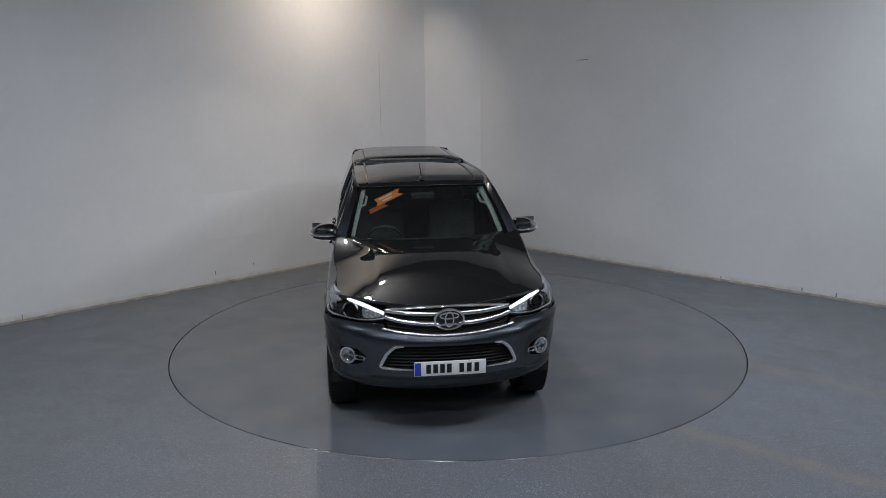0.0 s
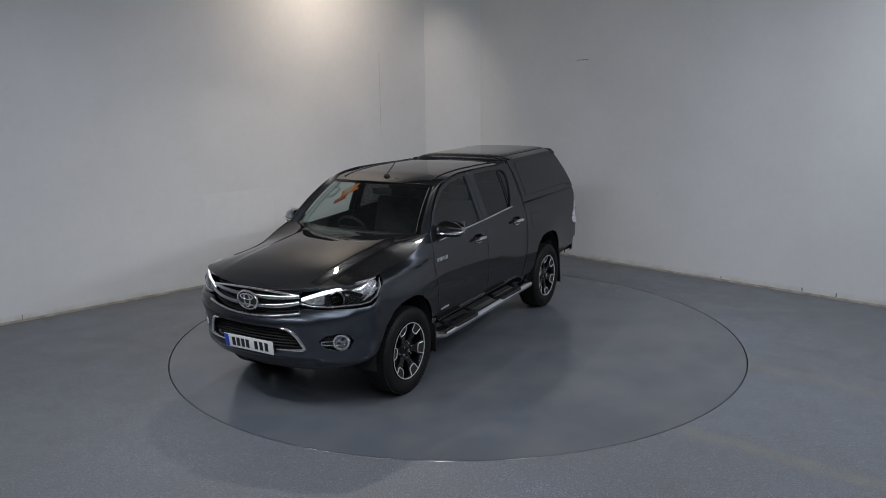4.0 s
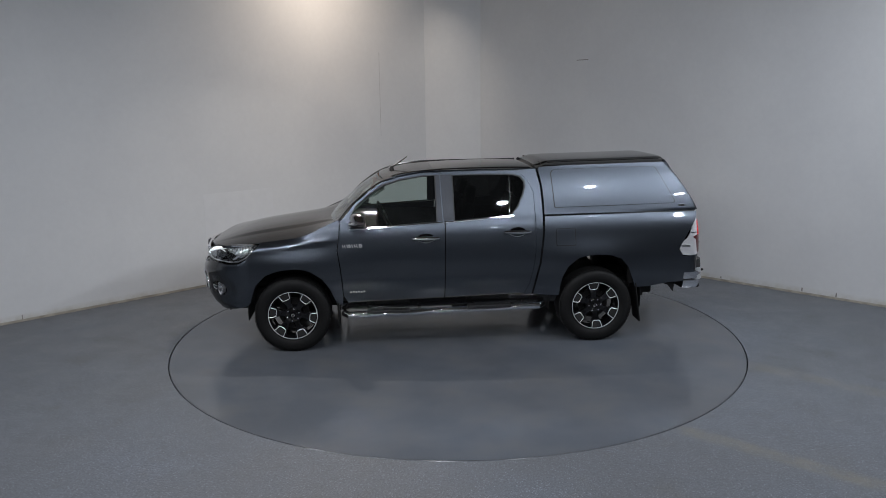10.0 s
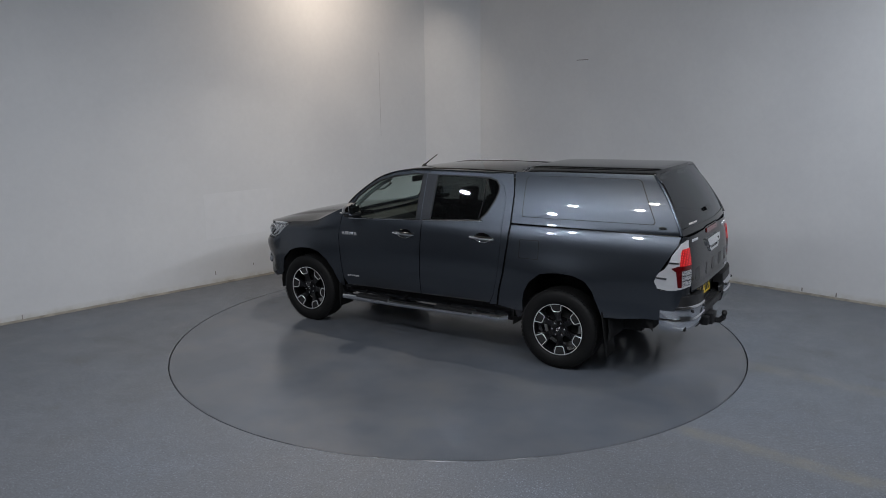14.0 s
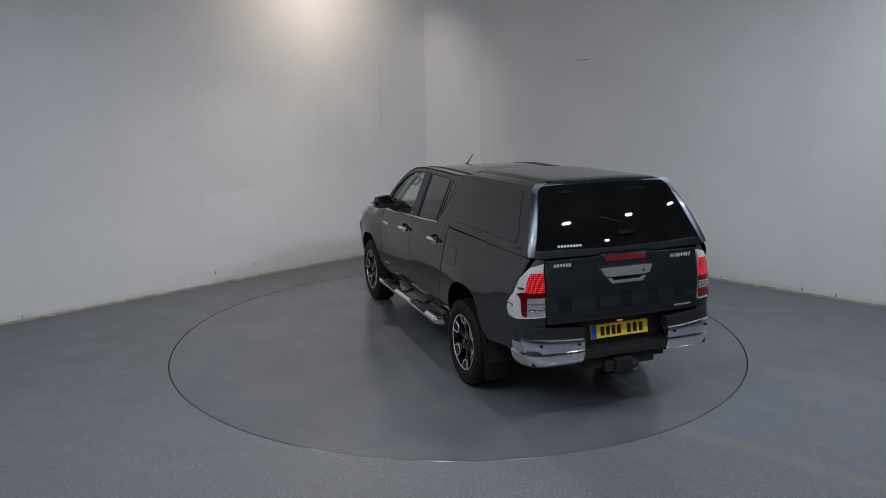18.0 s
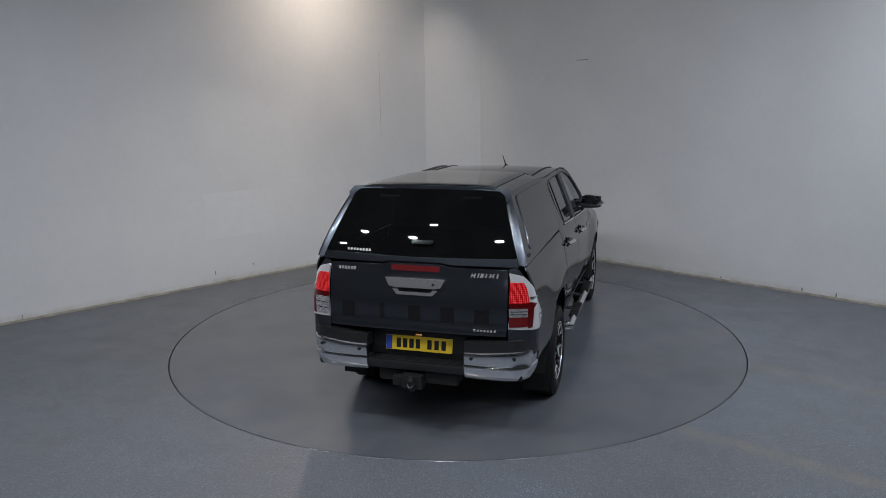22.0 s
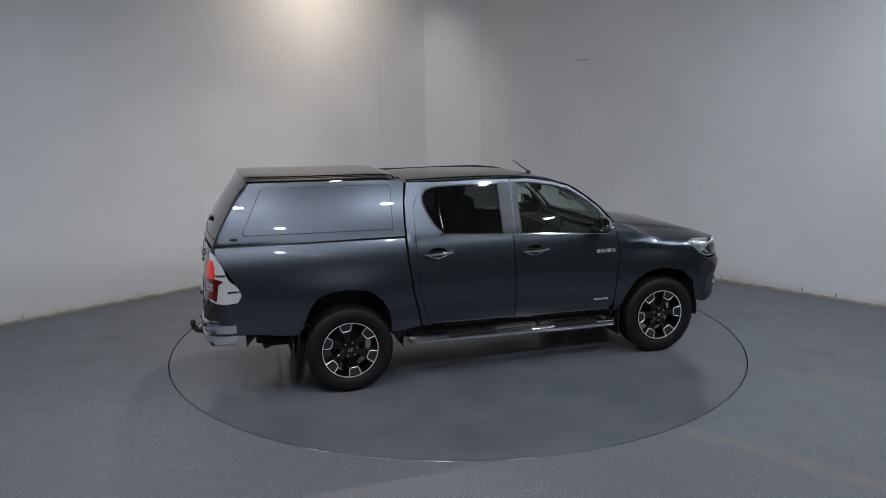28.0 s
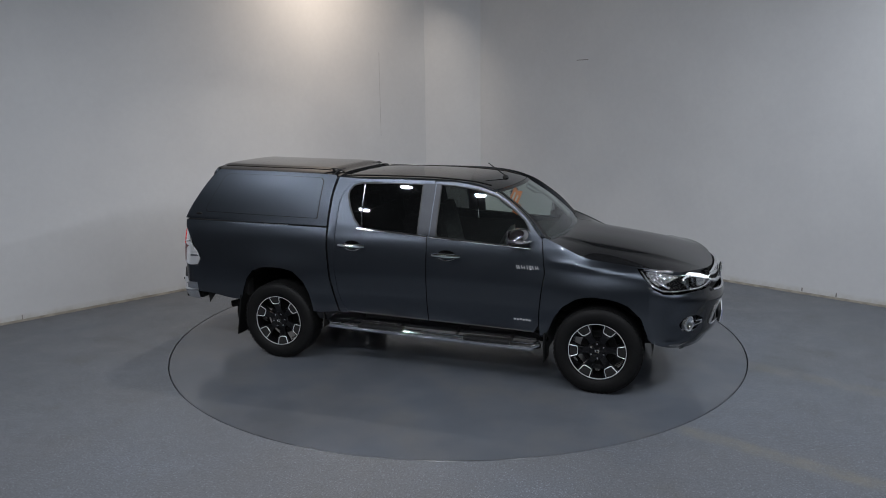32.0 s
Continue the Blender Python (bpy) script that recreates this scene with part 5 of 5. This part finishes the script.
for s in (1, -1):
    # corner post beside the tailgate, tail lamp with its bright surround
    skin("bed_corner", [(ty(0.684, 1.318), 1.318), (tx(-2.607, 1.325), 1.325), (tx(-2.595, 1.270), 1.270), (ty(0.684, 1.300), 1.300)], on_tail, PAINT, truck, step=0.04, side=s)
    skin("bed_corner", [(ty(0.684, 0.900), 0.900), (tx(-2.46, 0.872), 0.872), (tx(-2.46, 0.70), 0.70), (ty(0.684, 0.70), 0.70)], on_tail, PAINT, truck, step=0.05, side=s)
    shell = [(ty(0.684, 1.292), 1.292), (tx(-2.598, 1.266), 1.266), (tx(-2.550, 1.180), 1.180), (tx(-2.46, 1.03), 1.03), (tx(-2.415, 0.945), 0.945), (tx(-2.448, 0.888), 0.888), (tx(-2.52, 0.880), 0.880), (ty(0.684, 0.898), 0.898)]
    lamp = skin("tail_lamp", shell, raised(on_tail, 0.004), TAILCHROME, truck, step=0.035, side=s, depth=0.02, label="lit red tail lamp in a chrome surround")
    dim = [(ty(0.690, 1.082), 1.082), (ty(0.820, 1.082), 1.082), (ty(0.830, 1.085), 1.085), (tx(-2.55, 1.068), 1.068), (tx(-2.588, 1.040), 1.040), (ty(0.842, 0.91), 0.91), (ty(0.816, 0.905), 0.905), (ty(0.812, 1.046), 1.046), (ty(0.690, 1.050), 1.050)]
    skin("lower_lens", dim, raised(on_tail, 0.010), DEEPRED, lamp, step=0.03, side=s, depth=0.008, label="dim red lower lens")
    red = [(ty(0.690, 1.228), 1.228), (ty(0.778, 1.222), 1.222), (ty(0.796, 1.19), 1.19), (ty(0.806, 1.152), 1.152), (ty(0.820, 1.085), 1.085), (ty(0.690, 1.085), 1.085)]
    skin("lit_lens", red, raised(on_tail, 0.012), REDGLOW, lamp, step=0.03, side=s, depth=0.008, label="lit red lens")
    low = 0.985 if s < 0 else 0.915
    clear = [(ty(0.690, 1.045), 1.045), (ty(0.810, 1.042), 1.042), (ty(0.812, low), low), (ty(0.690, low), low)]
    skin("clear_lens", clear, raised(on_tail, 0.009), CLEARREF, lamp, step=0.025, side=s, depth=0.008, label="clear reversing lens")
    for k in range(2):
        z = low + (1.045 - low) * (0.33 + 0.33 * k)
        rib = [(ty(0.694, z + 0.0015), z + 0.0015), (ty(0.808, z + 0.0015), z + 0.0015), (ty(0.808, z - 0.0015), z - 0.0015), (ty(0.694, z - 0.0015), z - 0.0015)]
        skin("lens_rib", rib, raised(on_tail, 0.012), LAMPDARK, lamp, step=0.04, side=s, depth=0.002)
    if s < 0:
        fogl = [(ty(0.690, 0.980), 0.980), (ty(0.812, 0.980), 0.980), (ty(0.812, 0.915), 0.915), (ty(0.690, 0.912), 0.912)]
        skin("red_lens", fogl, raised(on_tail, 0.009), REDLENS, lamp, step=0.03, side=s, depth=0.008, label="unlit red lens")
    for z0, xa, xb in ((1.120, -2.600, -2.530), (0.985, -2.520, -2.430)):
        skin("lamp_fin", [(tx(xa, z0), z0), (tx(xb, z0), z0), (tx(xb, z0 - 0.010), z0 - 0.010), (tx(xa, z0 - 0.014), z0 - 0.014)], raised(on_tail, 0.010), CHROME, lamp, step=0.03, side=s, depth=0.008)
    # rear bumper corner
    rows = []
    line = [(0.375, -2.738), (0.47, -2.742), (0.58, -2.742), (0.68, -2.735), (0.76, -2.712), (0.815, -2.670), (0.850, -2.610), (0.866, -2.54), (0.870, -2.47)]
    prof = [(0.512, 0.060), (0.514, 0.040), (0.524, 0.026), (0.560, 0.014), (0.606, 0.002), (0.616, 0.004), (0.624, 0.010), (0.660, 0.006), (0.698, 0.004), (0.709, 0.008), (0.714, 0.018), (0.715, 0.060)]
    bm = bmesh.new()
    for i, (y, x) in enumerate(line):
        y0, x0 = line[max(i - 1, 0)]
        y1, x1 = line[min(i + 1, len(line) - 1)]
        d = Vector((x1 - x0, y1 - y0)).normalized()
        n = Vector((d.y, -d.x))
        lift = 0.030 * step01((y - 0.40) / 0.4)
        rows.append([bm.verts.new((x + n.x * k, (y + n.y * k) * s, z + lift * step01((z - 0.6) / 0.15))) for z, k in prof])
    for r0, r1 in zip(rows, rows[1:]):
        for k in range(len(prof) - 1):
            bm.faces.new((r0[k], r0[k + 1], r1[k + 1], r1[k]))
    bm.faces.new(rows[0])
    bmesh.ops.recalc_face_normals(bm, faces=bm.faces)
    chrome_corner = part("rear_bumper_corner", bm, CHROME, truck, "chrome rear bumper corner")
    for y, z in ((0.43, 0.678), (0.74, 0.692)):
        x = -2.742 if y < 0.6 else -2.722
        lathe("parking_sensor", [(0.0, 0.006), (0.011, 0.004), (0.013, -0.01)], BLACK, chrome_corner, 16, Matrix.Translation((x - 0.004, y * s, z)) @ Matrix.Rotation(radians(90), 4, "Z"))
    # black pad on the bumper's top
    bm = bmesh.new()
    o = [(y - 0.014 if y > 0.8 else y, x + (0.018 if y < 0.8 else 0.0)) for y, x in line] + [(0.69, -2.47), (0.69, -2.63), (0.36, -2.63)]
    lift = lambda y: 0.030 * step01((y - 0.40) / 0.4)
    lo = [bm.verts.new((x, y * s, 0.700 + lift(y))) for y, x in o]
    hi = [bm.verts.new((x * 0.985 - 0.036, y * s * 0.985, 0.790 + lift(y))) for y, x in o]
    bm.faces.new(lo)
    bm.faces.new(hi[::-1])
    for k in range(len(o)):
        j = (k + 1) % len(o)
        bm.faces.new((lo[k], hi[k], hi[j], lo[j]))
    bmesh.ops.recalc_face_normals(bm, faces=bm.faces)
    part("bumper_top_pad", bm, BLACK, truck)
    bm = bmesh.new()
    add_box(bm, (-2.58, 0.58 * s, 0.56), (0.20, 0.42, 0.10), 0.02)
    part("bumper_underside", bm, DARK, truck)

bm = bmesh.new()
add_box(bm, (-2.630, 0, 0.565), (0.16, 0.80, 0.07), 0.02)
step = part("bumper_step", bm, BLACK, truck, "ribbed black bumper step")
for k in range(6):
    box("step_rib", (-2.575 - 0.024 * k, 0, 0.603), (0.010, 0.70, 0.008), BLACK, step, 0.002)
bm = bmesh.new()
add_box(bm, (-2.585, 0, 0.73), (0.05, 0.86, 0.24), 0.01)
part("plate_recess", bm, BLACK, truck)
plate("number_plate", pose(-2.618, 0, 0.712, 0, 0, 180) @ pose(0, 0, 0, 0, -8, 0), YELLOWPLATE, 0.520, 0.111)
box("plate_lamp", (-2.617, 0.0, 0.782), (0.014, 0.05, 0.010), AMBERGLOW, truck, 0.004)
# tow bar
tow = box("tow_bar", (-2.58, 0, 0.47), (0.16, 0.62, 0.10), DARK, truck, 0.02, "black tow bar with ball hitch")
box("hitch_plate", (-2.70, 0.02, 0.455), (0.10, 0.16, 0.11), BLACK, tow, 0.015)
tube("neck", [(-2.70, 0.0, 0.42), (-2.79, 0.0, 0.43), (-2.83, 0.0, 0.47)], 0.026, BLACK, tow, 12)
lathe("ball", [(0.0, 0.03), (0.018, 0.025), (0.027, 0.0), (0.018, -0.025), (0.014, -0.05)], BLACK, tow, 20, Matrix.Translation((-2.83, 0, 0.505)) @ Matrix.Rotation(radians(90), 4, "X"))
box("socket", (-2.69, 0.14, 0.45), (0.07, 0.08, 0.08), BLACK, tow, 0.012)

# ---------------- hardtop canopy over the load bed ----------------
CREAR = curve([(1.335, -2.600), (1.44, -2.552), (1.554, -2.487), (1.695, -2.394), (1.807, -2.305), (1.86, -2.27)])
canopy = tagged(new("canopy"), "dark grey hardtop canopy with side panels and dark rear glass")
canopy.parent = truck


def on_hood(x, z):
    """Canopy flank."""
    return (x, half_width(x, z) + 0.004 + 0.010 * math.sin(math.pi * min(1, max(0, (z - 1.34) / 0.46))), z)


CTOP = curve([(-2.35, 1.826), (-1.8, 1.815), (-1.25, 1.806), (-1.0, 1.795)])
CAN_W = lambda x: half_width(x, CTOP(x)) + 0.004


def on_lid(x, y):
    """Canopy roof: edges rolled, a flat raised middle."""
    w = CAN_W(x)
    a = min(1.05, abs(y) / w)
    z = CTOP(x) + 0.034 * (1 - a ** 6) + 0.010 * (1 - a * a)
    z += 0.008 * step01((0.50 - abs(y)) / 0.03) - 0.030 * step01((x + 1.10) / 0.13)
    return (x, y, z - 0.018 * step01((-2.24 - x) / 0.16) ** 2)


side_o = [(-1.014, 1.330)] + [(-2.0, 1.337)] + [(CREAR(z) + 0.006, z) for z in (1.343, 1.42, 1.50, 1.58, 1.66, 1.74, 1.80, 1.822)] + [(x, CTOP(x)) for x in (-2.1, -1.7, -1.3, -1.05, -0.985)] + [(-0.972, 1.775), (-0.992, 1.68), (-1.006, 1.58), (-1.013, 1.45)]
pan = [(-1.115, 1.392), (-1.7, 1.400), (-2.365, 1.412), (-2.378, 1.435), (-2.205, 1.768), (-2.165, 1.782), (-1.6, 1.777), (-1.12, 1.766), (-1.095, 1.735)]
for s in (1, -1):
    skin("flank", side_o, on_hood, PAINT, canopy, step=0.043, side=s)
    skin("panel_seam", smooth_loop(pan, 1), on_hood, BLACK, canopy, step=0.08, depth=0, lift=0.001, side=s)
    inner = [(x * 0.985 + 0.015 * -1.72, z * 0.972 + 0.028 * 1.585) for x, z in smooth_loop(pan, 1)]
    skin("side_panel", inner, on_hood, PAINT, canopy, step=0.05, depth=0.007, lift=0.007, side=s, label="flush painted side panel")
    c = Vector(on_hood(-2.445, 1.392)) * Vector((1, s, 1))
    lathe("lock", [(0.0, 0.010), (0.012, 0.009), (0.014, 0.0)], BLACK, canopy, 16, Matrix.Translation(c) @ Matrix.Diagonal((2.6, s, 0.9, 1)))
    # bright corner post beside the rear glass
    bm = bmesh.new()
    rows = []
    for k in range(13):
        z = 1.345 + 0.475 * k / 12
        x = CREAR(z)
        w = on_hood(x + 0.006, z)[1]
        wg = 0.735 - (z - 1.38) * 0.36
        xg = x - 0.052 * (1 - (wg / (w + 0.02)) ** 2) - 0.004
        a, b = Vector((x + 0.006, w, z)), Vector((xg, wg, z + 0.0))
        mid = a.lerp(b, 0.45) + Vector((-0.012, 0.018, 0))
        rows.append([bm.verts.new((p.x, p.y * s, p.z)) for p in (a, a.lerp(mid, 0.5) + Vector((-0.003, 0.006, 0)), mid, mid.lerp(b, 0.5) + Vector((-0.006, 0.003, 0)), b, b + Vector((0.03, -0.005, 0)))])
    for r0, r1 in zip(rows, rows[1:]):
        for k in range(5):
            bm.faces.new((r0[k], r0[k + 1], r1[k + 1], r1[k]))
    bmesh.ops.recalc_face_normals(bm, faces=bm.faces)
    part("rear_post", bm, PAINT, canopy)


def on_rear_glass(y, z):
    return (CREAR(z) - 0.062 * (1 - (y / 0.80) ** 2), y, z)


gl = [(0.735 - (z - 1.38) * 0.36, z) for z in (1.392, 1.47, 1.55, 1.63, 1.70, 1.75)] + [(0.588, 1.795), (0.545, 1.824), (0.2, 1.840), (0.0, 1.841)]
skin("rear_glass", gl + [(-y, z) for y, z in gl[::-1][1:]] + [(-0.4, 1.380), (0.0, 1.378), (0.4, 1.380)], on_rear_glass, PRIVACY, canopy, step=0.06, depth=0.006, label="large dark rear window")
hd = [(0.610, 1.750), (0.588, 1.799), (0.545, 1.828), (0.2, 1.844), (-0.2, 1.844), (-0.545, 1.828), (-0.588, 1.799), (-0.610, 1.750), (-0.640, 1.80), (-0.605, 1.842), (-0.3, 1.864), (0.3, 1.864), (0.605, 1.842), (0.640, 1.80)]
skin("rear_header", hd, on_rear_glass, PAINT, canopy, step=0.04, depth=0.02, lift=0.003)


def on_sill(y, z):
    return (on_rear_glass(y, 1.392)[0] - 0.014 + 0.2 * (z - 1.36), y, z)


skin("rear_sill", [(-0.745, 1.330), (-0.25, 1.334), (-0.2, 1.346), (0.2, 1.346), (0.25, 1.334), (0.745, 1.330), (0.725, 1.386), (0.0, 1.378), (-0.725, 1.386)], on_sill, PAINT, canopy, step=0.05, depth=0.03, lift=0.004)
skin("rear_handle", smooth_loop([(-0.125, 1.485), (0.045, 1.485), (0.035, 1.460), (-0.115, 1.460)], 2), on_rear_glass, GLOSSBLACK, canopy, step=0.03, depth=0.02, lift=0.024, label="black rear window handle")
for k in range(8):
    y = 0.545 - 0.025 * k
    skin("print_block", [(y + 0.008, 1.416), (y - 0.008, 1.416), (y - 0.008, 1.400), (y + 0.008, 1.400)], on_rear_glass, CARDWHITE, canopy, step=0.03, depth=0, lift=0.002)
# White slabs standing in for two pale reflections near the rear glass's top.
for y in (0.33, -0.33):
    box("pale_reflection_slab", (-2.27, y, 1.770), (0.05, 0.14, 0.014), WHITEPLATE, canopy, 0.004)
lid_half = [(-0.962, 0.0), (-0.964, 0.35), (-0.968, 0.56), (-0.984, CAN_W(-0.984) - 0.004)] + [(x, CAN_W(x) - 0.001) for x in (-1.3, -1.7, -2.1, -2.30)] + [(-2.325, 0.50), (-2.345, 0.30), (-2.352, 0.0)]
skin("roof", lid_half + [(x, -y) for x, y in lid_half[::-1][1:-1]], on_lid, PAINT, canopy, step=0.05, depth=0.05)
for s in (1, -1):
    pts = [Vector(on_lid(-1.10 - 1.18 * k / 12, 0.505 * s)) + Vector((0, 0, 0.002)) for k in range(13)]
    tube("roof_groove", pts, 0.007, BLACK, canopy, 8, 0.5)
bm = bmesh.new()
pf = [(y, z) for y, z in ((-0.80, 1.30), (0.80, 1.30), (0.79, 1.38), (0.69, 1.62), (0.625, 1.78), (0.50, 1.83), (-0.50, 1.83), (-0.625, 1.78), (-0.69, 1.62), (-0.79, 1.38))]
bm.faces.new([bm.verts.new((-1.03, y, z)) for y, z in pf])
part("front_wall", bm, LINING, canopy, smooth=False)
skin("lining", [(-1.05, -0.55), (-1.05, 0.55), (-2.25, 0.52), (-2.25, -0.52)], lambda x, y: (x, y, on_lid(x, y)[2] - 0.03), LINING, canopy, step=0.15, depth=0)
for s in (1, -1):
    skin("lining", [(-1.06, 1.345), (-2.55, 1.36), (-2.28, 1.80), (-1.06, 1.78)], raised(on_hood, -0.02), LINING, canopy, step=0.12, depth=0, side=s)
    tube("seal_strip", [Vector(on_side(x, 1.331)) * Vector((1, s, 1)) + Vector((0, -0.006 * s, 0)) for x in (-1.03, -1.4, -1.8, -2.2, -2.58)], 0.008, BLACK, canopy, 8)

# ---------------- wheels ----------------


def make_wheel():
    w = tagged(new("wheel"), "black alloy wheel with machined edges and a road tyre")
    w.parent = truck
    R = 0.379
    lathe("tyre", [(0.245, 0.095), (0.262, 0.112), (0.300, 0.124), (0.335, 0.122), (0.356, 0.112), (0.370, 0.098), (0.3765, 0.080), (R, 0.04), (R, -0.04), (0.3765, -0.080), (0.370, -0.098),
                           (0.335, -0.122), (0.300, -0.124), (0.262, -0.112), (0.245, -0.095)], RUBBER, w, 72)
    bm = bmesh.new()
    for k in range(60):
        a = 2 * math.pi * k / 60
        for y, tw in ((0.083, 0.5), (-0.083, -0.5), (0.03, -0.35), (-0.03, 0.35)):
            mm = Matrix.Rotation(a, 4, "Y") @ Matrix.Translation((0, y, R - 0.0042)) @ Matrix.Rotation(tw, 4, "Z")
            vs = bmesh.ops.create_cube(bm, size=1)["verts"]
            for v in vs:
                v.co = mm @ Vector((v.co.x * 0.027, v.co.y * 0.044, v.co.z * 0.007))
    part("tread", bm, RUBBER, w, "", False)
    rim = lathe("rim", [(0.248, 0.100), (0.2475, 0.112), (0.240, 0.112), (0.232, 0.100), (0.222, 0.060), (0.215, -0.06), (0.24, -0.10)], GLOSSBLACK, w, 64)
    lathe("brake_disc", [(0.0, -0.005), (0.155, -0.005), (0.155, -0.03), (0.0, -0.03)], plain("brake_steel", (0.02, 0.02, 0.02), 0.5, 0.6) if "brake_steel" not in bpy.data.materials else bpy.data.materials["brake_steel"], w, 40)
    lathe("rim_edge", [(0.246, 0.104), (0.2455, 0.1145), (0.2395, 0.1145), (0.237, 0.104)], ALLOY, w, 72, label="machined bright rim edge")
    lathe("centre", [(0.0, 0.092), (0.040, 0.090), (0.060, 0.078), (0.085, 0.072), (0.095, 0.055), (0.095, 0.0)], GLOSSBLACK, w, 40)
    lathe("hub_cap", [(0.0, 0.104), (0.022, 0.102), (0.030, 0.094), (0.031, 0.080)], GLOSSBLACK, w, 28)
    lathe("hub_badge", [(0.010, 0.1035), (0.013, 0.106), (0.016, 0.1035)], SATIN, w, 24, Matrix.Diagonal((1.25, 1, 0.9, 1)))
    for k in range(6):
        a = 2 * math.pi * (k + 0.5) / 6
        lathe("wheel_nut", [(0.0, 0.096), (0.008, 0.094), (0.010, 0.070)], SATIN, w, 8, Matrix.Translation((0.062 * math.cos(a), 0, 0.062 * math.sin(a))))
    for k in range(6):
        m = Matrix.Rotation(2 * math.pi * k / 6, 4, "Y")
        # spoke that widens to a fork at the rim
        bm = bmesh.new()
        prof = [(0.07, 0.034, 0.074), (0.11, 0.030, 0.080), (0.145, 0.036, 0.086), (0.175, 0.052, 0.092), (0.205, 0.068, 0.098), (0.236, 0.076, 0.103)]
        rows = [[bm.verts.new((x, h, zz)) for zz, h in ((-wd, y - 0.035), (-wd, y - 0.006), (-wd * 0.8, y), (wd * 0.8, y), (wd, y - 0.006), (wd, y - 0.035))] for x, wd, y in prof]
        for r0, r1 in zip(rows, rows[1:]):
            for j in range(5):
                bm.faces.new((r0[j], r0[j + 1], r1[j + 1], r1[j]))
        bmesh.ops.recalc_face_normals(bm, faces=bm.faces)
        bm.transform(m)
        part("spoke", bm, GLOSSBLACK, w)
        # bright machined outline of the pocket in the spoke's end
        pts = [(0.238, -0.054), (0.205, -0.046), (0.178, -0.040), (0.168, -0.030), (0.166, 0.0), (0.168, 0.030), (0.178, 0.040), (0.205, 0.046), (0.238, 0.054)]
        hgt = curve([(0.15, 0.089), (0.178, 0.095), (0.205, 0.101), (0.24, 0.106)])
        tube("machined_edge", [m @ Vector((x, hgt(x), z)) for x, z in pts], 0.0052, ALLOY, w, 6, 0.8, "bright machined edge")
        bm = bmesh.new()
        o = [(0.232, -0.050), (0.205, -0.042), (0.180, -0.036), (0.170, 0.0), (0.180, 0.036), (0.205, 0.042), (0.232, 0.050)]
        f = bm.faces.new([bm.verts.new((x, hgt(x) + 0.0015, z)) for x, z in o])
        bm.transform(m)
        part("pocket", bm, DARK, w, smooth=False)
    return w


wheel_lf = make_wheel()
placed = [(AX_F, 1, -9), (AX_R, 1, 36), (AX_F, -1, 3), (AX_R, -1, 39)]
for i, (x, s, spin) in enumerate(placed):
    m = pose(x, 0.780 * s, 0.3795, 0, 0, 0 if s == 1 else 180) @ Matrix.Rotation(radians(spin), 4, "Y")
    if i == 0:
        wheel_lf.matrix_basis = m
    else:
        copy_thing(wheel_lf, m)

# all the parts stand so that the truck's own origin is the turntable's axis
for ob in list(truck.children):
    ob.location = ob.location - AXIS


def motions():
    rows = [(t, turned(t)) for t in range(33)]
    walk(truck, rows)
    walk(turntable, rows)


motions()
